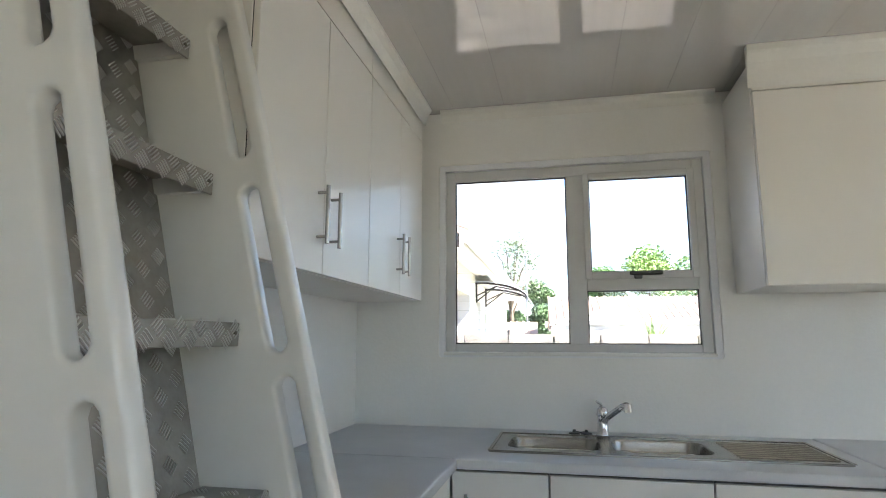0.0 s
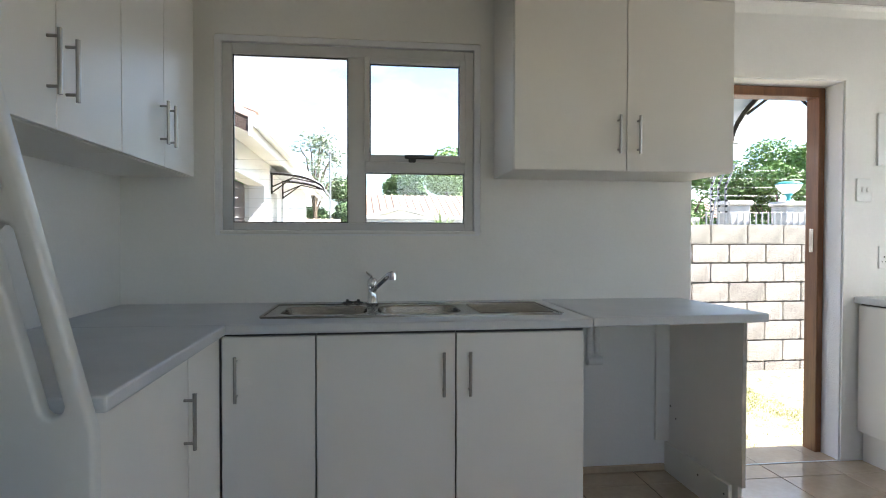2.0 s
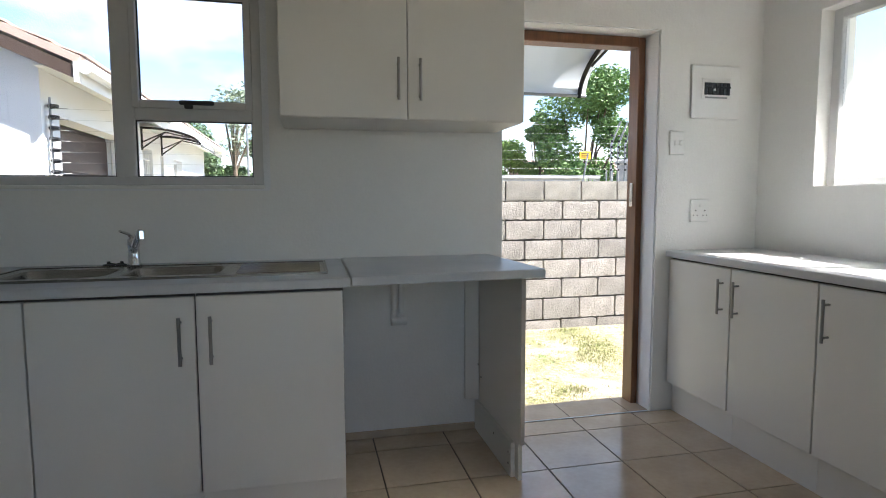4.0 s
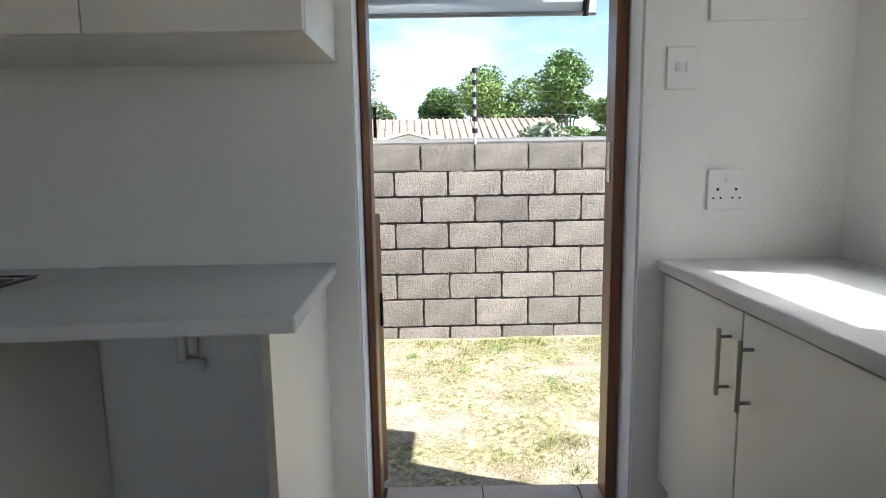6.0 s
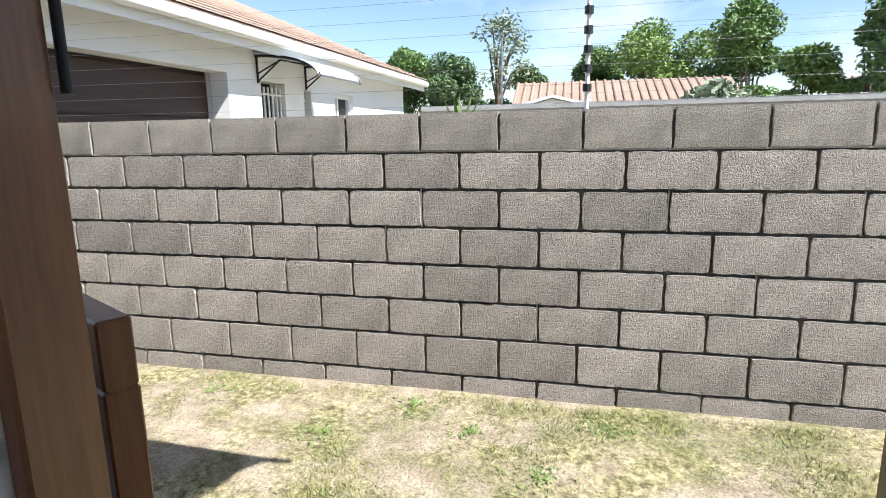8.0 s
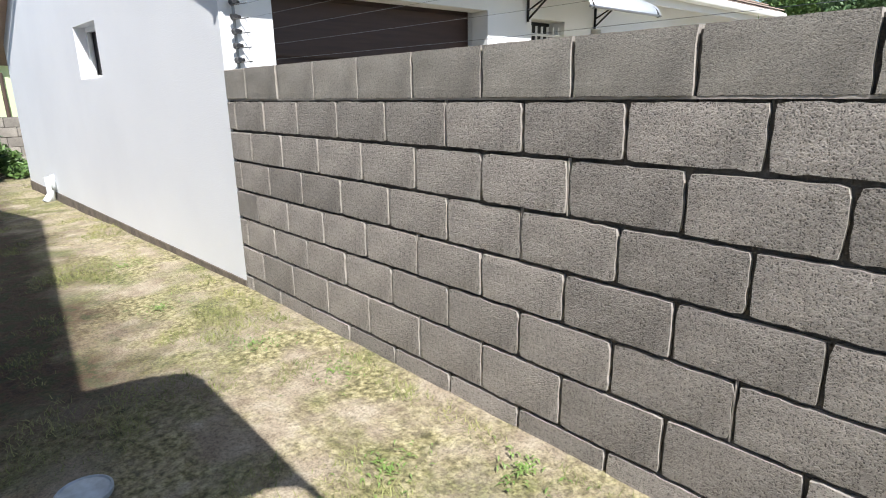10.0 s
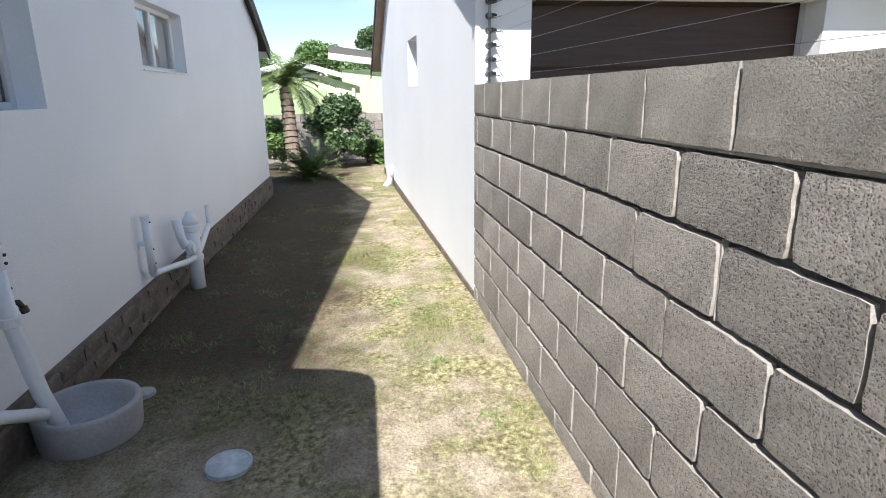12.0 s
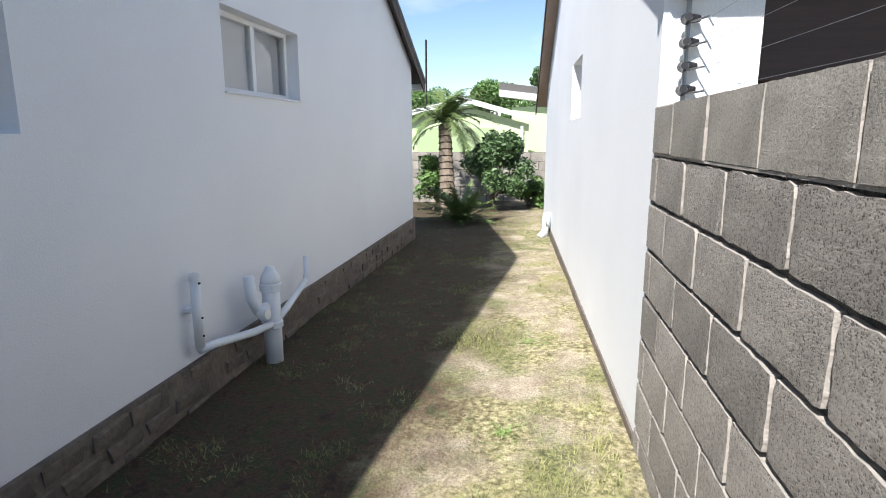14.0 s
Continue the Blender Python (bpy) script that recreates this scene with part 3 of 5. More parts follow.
def base_unit_w(y0, y1, handle_y, label):
    c = thing("base_cabinet", (0.35, (y0 + y1) / 2, 0), label, "cabinet", "base cabinets")
    part("body", box(XW + 0.005, 0.637, y0 + 0.001, y1 - 0.001, 0.14, 0.852, 0.001), M_CAB, c)
    d = part("cabinet_door", box(0.640, 0.658, y0 + 0.003, y1 - 0.003, 0.142, 0.846, 0.0015), M_CAB, c)
    if handle_y:
        bar_handle((0.658, handle_y, 0.66), 'z', 0.165, d, (1, 0, 0))
    part("plinth", box(0.58, 0.596, y0 + 0.001, y1 - 0.001, 0.0, 0.139), M_CAB, c)


base_unit_w(1.70, 2.285, 2.245, "white melamine base cabinet beside the ladder")
base_unit_w(2.285, 2.64, 0, "white melamine corner filler cabinet")


def base_unit_e(y0, y1, handle_y, label):
    c = thing("base_cabinet", (4.05, (y0 + y1) / 2, 0), label, "cabinet", "base cabinets")
    part("body", box(3.809, XE - 0.005, y0 + 0.001, y1 - 0.001, 0.16, 0.85, 0.001), M_CAB, c)
    # door gap shade painted as a thin dark sheet
    part("door_gap", box(3.8035, 3.8085, y0 + 0.001, y1 - 0.001, 0.161, 0.85), M_GAP_SHADE_CAP, c, "dark sheet painting the shade round the door")
    d = part("cabinet_door", box(3.785, 3.803, y0 + 0.004, y1 - 0.004, 0.165, 0.840, 0.0015), M_CAB, c)
    bar_handle((3.785, handle_y, 0.705), 'z', 0.165, d, (-1, 0, 0))
    part("plinth", box(3.825, 3.841, y0 + 0.001, y1 - 0.001, 0.0, 0.159), M_CAB, c)


for k in range(4):
    ya, yb = 3.306 - 0.472 * (k + 1), 3.306 - 0.472 * k
    base_unit_e(ya, yb, ya + 0.05 if k in (0, 3) else yb - 0.05, "white melamine base cabinet along the side window wall")


def upper_cab(name_label, x0, x1, y0, y1, z0, z1, face, splits, handles):
    c = thing("wall_cabinet", ((x0 + x1) / 2, (y0 + y1) / 2, z0), name_label, "cabinet", "wall cabinets")
    if face == 'y':
        part("body", box(x0, x1, y0 + 0.021, y1, z0, ZC - 0.058, 0.002), M_CAB, c)
        # thin dark sheet paints the shade between the doors
        part("door_gap", box(x0 + 0.004, x1 - 0.004, y0 + 0.019, y0 + 0.0212, z0 + 0.004, z1), M_GAP_SHADE_CAP, c, "dark sheet painting the shade behind the doors")
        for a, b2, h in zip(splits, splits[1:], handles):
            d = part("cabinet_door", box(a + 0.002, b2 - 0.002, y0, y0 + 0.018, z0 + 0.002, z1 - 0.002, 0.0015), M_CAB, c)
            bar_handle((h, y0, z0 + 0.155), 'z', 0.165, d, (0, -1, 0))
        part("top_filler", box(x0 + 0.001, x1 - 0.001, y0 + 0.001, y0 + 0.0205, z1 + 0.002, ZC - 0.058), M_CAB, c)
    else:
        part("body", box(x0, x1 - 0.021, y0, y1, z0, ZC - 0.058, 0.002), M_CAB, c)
        # shade between these doors, painted by a dark sheet
        part("door_gap", box(x1 - 0.0212, x1 - 0.019, y0 + 0.004, y1 - 0.004, z0 + 0.004, z1), M_GAP_SHADE_CAP, c, "dark sheet painting the shade behind the doors")
        for a, b2, h in zip(splits, splits[1:], handles):
            d = part("cabinet_door", box(x1 - 0.018, x1, a + 0.002, b2 - 0.002, z0 + 0.002, z1 - 0.002, 0.0015), M_CAB, c)
            bar_handle((x1, h, z0 + 0.165), 'z', 0.165, d, (1, 0, 0))
        part("top_filler", box(x1 - 0.0205, x1 - 0.001, y0 + 0.001, y1 - 0.001, z1 + 0.002, ZC - 0.058), M_CAB, c)
    return c


upper_cab("white two-door wall cabinet between window and door", 1.795, 2.795, 2.905, YI - 0.014, 1.487, 2.243, 'y', (1.795, 2.296, 2.795), (2.256, 2.345))
upper_cab("white two-door wall cabinet beside the ladder", XW + 0.001, 0.40, 1.70, 2.48, 1.467, 2.245, 'x', (1.70, 2.093, 2.48), (2.05, 2.14))
upper_cab("white two-door wall cabinet beside the window", XW + 0.001, 0.40, 2.481, 3.235, 1.467, 2.245, 'x', (2.481, 2.862, 3.235), (2.82, 2.905))

# ---- worktops ----
def top_slab(name, outline, z0, z1, label, holes=()):
    b = prism(outline, 'z', z0, z1, None, holes)
    bmesh.ops.bevel(b, geom=[e for e in b.edges if len(e.link_faces) == 2 and e.calc_face_angle(0) > 1.0], offset=0.006, segments=2, affect='EDGES', profile=0.5)
    t = tagged(part(name, b, M_TOP), label, "worktop")
    return t


SINK = (0.775, 1.962, 2.742, 3.16)
top_slab("worktop", [(XW + 0.002, 2.602), (0.69, 2.602), (2.037, 2.620), (2.037, YI - 0.014), (XW + 0.002, YI - 0.014)], 0.853, 0.888, "light grey laminate worktop with an inset sink", [rounded(0.80, 1.60, 2.78, 3.12, 0.03)])
top_slab("worktop", [(2.039, 2.622), (2.802, 2.668), (2.770, YI - 0.014), (2.039, YI - 0.014)], 0.855, 0.891, "light grey laminate worktop over the open bay")
top_slab("worktop", rect(XW + 0.002, 0.690, 1.685, 2.600), 0.853, 0.888, "light grey laminate worktop beside the ladder")
top_slab("worktop", rect(3.765, XE - 0.003, 1.40, YI - 0.015), 0.851, 0.886, "light grey laminate worktop under the side window")

# ---- double bowl sink ----
def sink():
    s = thing("sink", (1.36, 2.95, 0.888), "stainless steel double bowl sink with a ribbed drainer", "sink")
    x0, x1, y0, y1 = SINK
    z = 0.8885
    bowls = (rounded(0.835, 1.178, 2.81, 3.08, 0.06, 6), rounded(1.222, 1.565, 2.81, 3.08, 0.06, 6))
    b = prism(rounded(x0, x1, y0, y1, 0.02), 'z', z, z + 0.006, None, bowls)
    rim = part("rim", b, M_STEEL, s)
    r2 = bmesh.new()
    for a, c, d, e in ((x0, x1, y0, y0 + 0.012), (x0, x1, y1 - 0.012, y1), (x0, x0 + 0.012, y0 + 0.013, y1 - 0.013), (x1 - 0.012, x1, y0 + 0.013, y1 - 0.013)):
        box(a, c, d, e, z + 0.006, z + 0.009, 0.001, r2)
    part("raised_edge", r2, M_STEEL, s)
    for u0, u1 in ((0.835, 1.178), (1.222, 1.565)):
        b = bmesh.new()
        loops = []
        for inset, zz, rad in ((0.0, z + 0.006, 0.06), (0.004, z - 0.004, 0.06), (0.02, z - 0.15, 0.05), (0.05, z - 0.165, 0.035)):
            loops.append([b.verts.new((p[0], p[1], zz)) for p in rounded(u0 + inset, u1 - inset, 2.81 + inset, 3.08 - inset, rad, 6)])
        for p, q in zip(loops, loops[1:]):
            for k in range(len(p)):
                b.faces.new((p[k], p[(k + 1) % len(p)], q[(k + 1) % len(q)], q[k]))
        b.faces.new(loops[-1])
        bowl = part("bowl", b, M_STEEL, s, "", True)
        cx = (u0 + u1) / 2
        part("drain", lathe([(0.001, 0.0), (0.04, 0.0), (0.04, 0.004), (0.03, 0.004), (0.02, 0.001)], (cx, 2.945, z - 0.1645), 20), M_CHROME, bowl, "chrome drain")
    for k in range(9):
        yy = 2.80 + k * 0.036
        sh = (3.12 - yy) * 0.03
        part("drainer_rib", tube([(1.62 + sh, yy, z + 0.0062), (1.935, yy, z + 0.0062)], 0.0045, None, 8), M_STEEL, s)


sink()


def mixer_tap():
    t = thing("mixer_tap", (1.20, 3.12, 0.897), "chrome single lever kitchen mixer tap behind the sink", "tap")
    part("base", lathe([(0.027, 0), (0.027, 0.012), (0.023, 0.016), (0.021, 0.075), (0.024, 0.085), (0.022, 0.11), (0.012, 0.12)], (1.20, 3.12, 0.897), 22), M_CHROME, t, "", True)
    part("spout", tube([(1.20, 3.12, 0.955), (1.225, 3.05, 0.99), (1.26, 2.965, 1.03), (1.28, 2.92, 1.045)], 0.013, None, 14), M_CHROME, t, "", True)
    part("nozzle", tube([(1.282, 2.915, 1.05), (1.283, 2.912, 1.02)], 0.0155, None, 14), M_CHROME, t)
    part("lever", tube([(1.20, 3.12, 1.01), (1.192, 3.09, 1.03), (1.175, 3.04, 1.045)], 0.008, None, 10, 0.005), M_CHROME, t)


mixer_tap()


def plug_set():
    p = thing("sink_plugs", (1.11, 3.175, 0.889), "two black rubber sink plugs standing on the worktop", "plug")
    for x in (1.085, 1.135):
        part("plug", lathe([(0.02, 0), (0.024, 0.004), (0.022, 0.012), (0.008, 0.014), (0.006, 0.024)], (x, 3.185, 0.889), 16), M_BLACK, p)
    part("chain", tube([(1.085, 3.185, 0.905), (1.11, 3.19, 0.900), (1.135, 3.185, 0.905)], 0.004, None, 6), M_BLACK, p)


plug_set()

# ---- the open bay ----
def end_panel():
    p = thing("end_panel", (2.69, 3.0, 0), "white melamine end panel closing the open appliance bay", "panel")
    o = [(2.737, 0.0), (YI - 0.016, 0.0), (YI - 0.016, 0.854), (2.715, 0.854), (2.715, 0.16), (2.737, 0.16)]
    part("panel", prism(o, 'x', 2.717, 2.735), M_CAB, p)
    part("edge_strip", box(2.717, 2.735, 2.7125, 2.7145, 0.16, 0.854), M_CARC, p, "raw brown edge")
    part("floor_rail", box(2.696, 2.715, 2.77, YI - 0.018, 0.0, 0.15, 0.002), M_CAB, p)
    part("back_rail", box(2.641, 2.715, YI - 0.034, YI - 0.018, 0.16, 0.854, 0.002), M_CAB, p)
    for yy, zz in ((2.80, 0.10), (3.0, 0.10), (2.80, 0.05), (3.25, 0.35), (3.2, 0.30)):
        part("screw_cap", tube([(2.6945, yy, zz), (2.6965, yy, zz)], 0.005, None, 8), M_GAP_SHADE_CAP, p)


end_panel()


def bay_pipe():
    p = thing("water_point", (2.30, YI - 0.04, 0.55), "pale plastic water pipe with a capped end under the worktop", "pipe")
    part("pipe", tube([(2.285, YI - 0.045, 0.84), (2.285, YI - 0.045, 0.60)], 0.016, None, 12), M_WHITEPL, p)
    part("second_pipe", tube([(2.32, YI - 0.045, 0.84), (2.32, YI - 0.045, 0.62)], 0.014, None, 12), M_WHITEPL, p)
    part("cap", tube([(2.27, YI - 0.045, 0.58), (2.345, YI - 0.045, 0.58)], 0.022, None, 12), M_WHITEPL, p)
    part("wall_clip", box(2.29, 2.315, YI - 0.03, YI - 0.0135, 0.56, 0.60, 0.004), M_WHITEPL, p)


bay_pipe()
tagged(part("bay_skirting", box(2.016, 2.695, YI - 0.028, YI - 0.0135, 0.0, 0.035, 0.003), M_TILE), "cream tile skirting at the back of the bay", "skirting", "", "structure")

# ---- electrics by the door ----
def db_board():
    d = thing("distribution_board", (4.03, YI - 0.013, 1.59), "flush white electrical distribution board with black breakers", "electrical board")
    y = YI - 0.013
    part("cover", box(3.888, 4.18, y - 0.014, y, 1.588, 1.868, 0.005, None, 2), M_WHITEPL, d)
    part("inner_frame", box(3.945, 4.12, y - 0.019, y - 0.0145, 1.69, 1.80, 0.003), M_WHITEPL, d)
    for k in range(7):
        w = 0.019
        x0 = 3.957 + k * 0.0225
        br = part("breaker", box(x0, x0 + w, y - 0.028, y - 0.0195, 1.713, 1.777, 0.002), M_BLACK, d, "black circuit breaker")
        part("toggle", box(x0 + 0.004, x0 + w - 0.004, y - 0.038, y - 0.0285, 1.738 + (0.008 if k != 2 else -0.006), 1.75 + (0.008 if k != 2 else -0.006), 0.002), M_BLACK if k != 2 else M_WHITEPL, br)
    part("label_strip", box(3.965, 4.10, y - 0.0205, y - 0.0192, 1.695, 1.704), M_GALV, d, "strip of unreadable small writing")


db_board()


def switch_plate():
    s = thing("light_switch", (3.832, YI - 0.013, 1.395), "white two-lever light switch on the wall by the door", "switch")
    y = YI - 0.013
    part("plate", box(3.769, 3.859, y - 0.010, y, 1.395, 1.518, 0.004, None, 2), M_WHITEPL, s)
    for x in (3.794, 3.824):
        part("rocker", box(x, x + 0.014, y - 0.016, y - 0.0105, 1.445, 1.472, 0.002), M_WHITEPL, s)


switch_plate()


def wall_socket():
    s = thing("wall_socket", (3.98, YI - 0.013, 1.035), "white three-pin double wall socket above the worktop", "socket")
    y = YI - 0.013
    part("plate", box(3.907, 4.023, y - 0.011, y, 1.036, 1.158, 0.004, None, 2), M_WHITEPL, s)
    part("rocker", box(3.955, 3.973, y - 0.015, y - 0.0115, 1.120, 1.135, 0.002), M_WHITEPL, s)
    for x, z, r in ((3.937, 1.098, 0.0045), (3.993, 1.098, 0.0045), (3.925, 1.072, 0.0035), (3.947, 1.072, 0.0035), (3.983, 1.072, 0.0035), (4.005, 1.072, 0.0035)):
        part("pin_hole", tube([(x, y - 0.0115, z), (x, y - 0.0108, z)], r, None, 10), M_BLACK, s)


wall_socket()

# ---- the loft ladder ----
def front_x(z):
    return 0.689 if z < 0.83 else 0.689 - 0.2565 * (z - 0.83)


def riser_x(z):
    return 0.405 - 0.25 * (z - 0.868)


def ladder():
    lad = thing("loft_ladder", (0.5, 1.41, 0), "steep white painted ladder stair with checker plate treads and back", "ladder")

    def slot(z0, z1):
        pts = []
        w = 0.021
        for zc, a0 in ((z0 + w, 180), (z1 - w, 0)):
            for k in range(7):
                a = radians(a0 + 180 * k / 6)
                cx = front_x(zc) - 0.058
                pts.append((cx + w * math.cos(a), zc + w * math.sin(a)))
        return pts
    top = ZC - 0.002
    out = [(0.42, 0.0), (0.689, 0.0), (0.689, 0.83), (front_x(top), top), (XW + 0.004, top), (XW + 0.004, 2.24), (riser_x(0.9) - 0.03, 0.9), (0.42, 0.5)]
    slots = [slot(1.664, 1.984), slot(1.264, 1.602), slot(0.862, 1.218), slot(2.044, 2.335)]
    for y0, y1 in ((1.150, 1.186), (1.630, 1.666)):
        b = prism(out, 'y', y0, y1, None, slots)
        edges = [e for e in b.edges if len(e.link_faces) == 2 and e.calc_face_angle(0) > 0.6]
        bmesh.ops.bevel(b, geom=edges, offset=0.009, segments=2, affect='EDGES', profile=0.6)
        part("stringer", b, M_LADDER, lad, "white painted side board with long slots", True)
        bpy.context.view_layer.update()
    # back plate between the side boards
    z0, z1 = 0.05, 2.34
    ys0, ys1 = 1.188, 1.622
    plate = prism([(riser_x(z0) + 0.004, z0), (riser_x(z1) + 0.004, z1), (riser_x(z1), z1), (riser_x(z0), z0)], 'y', ys0, ys1)
    back = part("back_plate", plate, M_CHECK, lad, "dull aluminium checker plate")
    # raised lugs in turned groups of five
    V, F = [], []

    def lug(c, along, across, nrm):
        i = len(V)
        h = nrm * 0.0022
        for s, t in ((-1, -1), (1, -1), (1, 1), (-1, 1)):
            V.append(tuple(c + along * s * 0.0135 + across * t * 0.0013))
        for s, t in ((-1, -1), (1, -1), (1, 1), (-1, 1)):
            V.append(tuple(c + along * s * 0.0105 + across * t * 0.0006 + h))
        F.extend([(i + 4, i + 5, i + 6, i + 7), (i, i + 1, i + 5, i + 4), (i + 1, i + 2, i + 6, i + 5), (i + 2, i + 3, i + 7, i + 6), (i + 3, i, i + 4, i + 7)])

    def lug_field(p0, ux, uy, nx, ny, nrm, pitch, pv=0.031):
        for i in range(nx):
            for j in range(ny):
                if (i + j) % 2:
                    continue
                c = p0 + ux * (i * pitch) + uy * (j * pv)
                s = 1 if (i % 2) else -1
                al = (ux * 0.72 * s + uy * 0.70).normalized()
                ac = al.cross(nrm).normalized()
                for k in range(-2, 3):
                    lug(c + ac * k * 0.0064, al, ac, nrm)
    uz = Vector((-0.25, 0, 1)).normalized()
    nrm = Vector((1, 0, 0.25)).normalized()
    lug_field(Vector((riser_x(0.07) + 0.0042, ys0 + 0.02, 0.07)), Vector((0, 1, 0)), uz, 9, 73, nrm, 0.0485)
    mesh_ob("lug_pattern", V, F, M_LUG, back, "worn raised lugs of the plate")
    # treads
    k = 0
    for zt in (0.081, 0.390, 0.700, 1.010, 1.321, 1.631, 1.941, 2.251):
        xf = front_x(zt) - (0.133 if zt > 0.8 else 0.10 + 0.03)
        if zt < 0.8:
            xf = 0.512 + (1.010 - zt) * 0.25
        xb = riser_x(zt) + 0.006
        t = part("tread", box(xb, xf, 1.188, 1.6285, zt - 0.006, zt, 0.0015), M_CHECK, lad, "aluminium checker plate tread")
        part("nosing", box(xf, xf + 0.005, 1.188, 1.6285, zt - 0.046, zt, 0.0015), M_CHECK, t, "folded front edge")
        V, F = [], []
        lug_field(Vector((xf + 0.0052, 1.20, zt - 0.034)), Vector((0, 1, 0)), Vector((0, 0, 1)), 16, 2, Vector((1, 0, 0)), 0.0275, 0.022)
        lug_field(Vector((xb + 0.02, 1.20, zt + 0.0002)), Vector((0, 1, 0)), Vector((1, 0, 0)), 9, 4, Vector((0, 0, 1)), 0.0485)
        mesh_ob("lug_pattern", V, F, M_LUG, t, "worn raised lugs")
        for yy in (1.205, 1.612):
            part("screw", tube([(xf + 0.005, yy, zt - 0.02), (xf + 0.008, yy, zt - 0.02)], 0.004, None, 8), M_STEEL, t)
        part("tread_bearer", box(xb, xf - 0.002, 1.6135, 1.6295, zt - 0.04, zt - 0.007), M_LADDER, t)


ladder()

# ---- ground ----
def ground():
    xs = [-400, -150, -60, -30, -20, -14] + [-10 + 0.25 * k for k in range(73)] + [10, 14, 20, 30, 60, 150, 400]
    ys = [-400, -150, -60, -30, -10, 0, 2.5, 3.3] + [3.5 + 0.125 * k for k in range(22)] + [6.35, 7, 9, 12, 16, 25, 40, 80, 150, 400]
    V, F = [], []
    for yy in ys:
        for xx in xs:
            z = ground_z(xx, yy)
            if -10 < xx < 8.2 and 3.5 < yy < 6.1:
                z += 0.018 * noise.noise(Vector((xx * 1.7, yy * 1.7, 0))) + 0.008 * noise.noise(Vector((xx * 6, yy * 6, 3)))
            if XW - 0.3 < xx < XE + 0.3 and YS - 0.2 < yy < 3.4:
                z = -0.5
            V.append((xx, yy, z))
    w = len(xs)
    for j in range(len(ys) - 1):
        for i in range(w - 1):
            F.append((j * w + i, j * w + i + 1, (j + 1) * w + i + 1, (j + 1) * w + i))
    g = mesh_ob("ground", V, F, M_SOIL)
    for p in g.data.polygons:
        p.use_smooth = True
    return tagged(g, "dry sandy lawn with straw-coloured and green grass patches", "ground", "", "structure")


ground()


def grass():
    rng = np.random.default_rng(4)
    n = 150000
    x = -9.0 + 13.6 * rng.random(n) ** 0.62
    y = 3.6 + (2.2 + 0.018 * (x - 2.3)) * rng.random(n)
    V, F = [], []
    for a, b in zip(x, y):
        d = noise.noise(Vector((a * 1.5, b * 1.5, 7))) + 0.6 * noise.noise(Vector((a * 5, b * 5, 2)))
        if b < 4.65 and a < 2.2 and rng.random() < 0.55:
            continue
        edge = 0.35 if b > 5.68 else 0.0
        if d + edge < 0.02 + 0.45 * rng.random():
            continue
        h = 0.008 + 0.034 * rng.random() * (0.5 + max(0, d)) + (0.018 * rng.random() if b > 5.74 else 0)
        ang, lean = rng.random() * 6.283, 0.012 + 0.035 * rng.random()
        z = ground_z(a, b) + 0.018 * noise.noise(Vector((a * 1.7, b * 1.7, 0))) - 0.004
        c, s = math.cos(ang), math.sin(ang)
        w = 0.0016 + 0.0014 * rng.random()
        i = len(V)
        V += [(a - s * w, b + c * w, z), (a + s * w, b - c * w, z), (a + c * lean, b + s * lean, z + h)]
        F.append((i, i + 1, i + 2))
    tagged(mesh_ob("lawn_grass", V, F, M_BLADE), "short dry grass blades on the sandy lawn", "grass", "", "stuff")
    # broad green weeds
    V, F = [], []
    for cx, cy in ((3.25, 5.05), (2.9, 5.35), (0.8, 5.3), (-0.2, 5.1), (1.4, 5.45), (3.8, 4.9), (2.2, 5.2), (-1.5, 5.2), (2.55, 5.55), (3.5, 5.5)):
        for k in range(70):
            r = abs(rng.normal(0, 0.10))
            t = rng.random() * 6.283
            a, b = cx + r * math.cos(t), min(cy + 0.15 + r * math.sin(t), 5.76)
            z = ground_z(a, b) + 0.004
            ang = rng.random() * 6.283
            c, s = math.cos(ang), math.sin(ang)
            l, w = 0.02 + 0.025 * rng.random(), 0.004
            i = len(V)
            V += [(a, b, z), (a + c * l * 0.5 - s * w, b + s * l * 0.5 + c * w, z + 0.012), (a + c * l, b + s * l, z + 0.008), (a + c * l * 0.5 + s * w, b + s * l * 0.5 - c * w, z + 0.012)]
            F.append((i, i + 1, i + 2, i + 3))
    tagged(mesh_ob("lawn_weeds", V, F, M_LEAFB), "low green weeds scattered in the dry lawn", "weeds", "", "stuff")


grass()

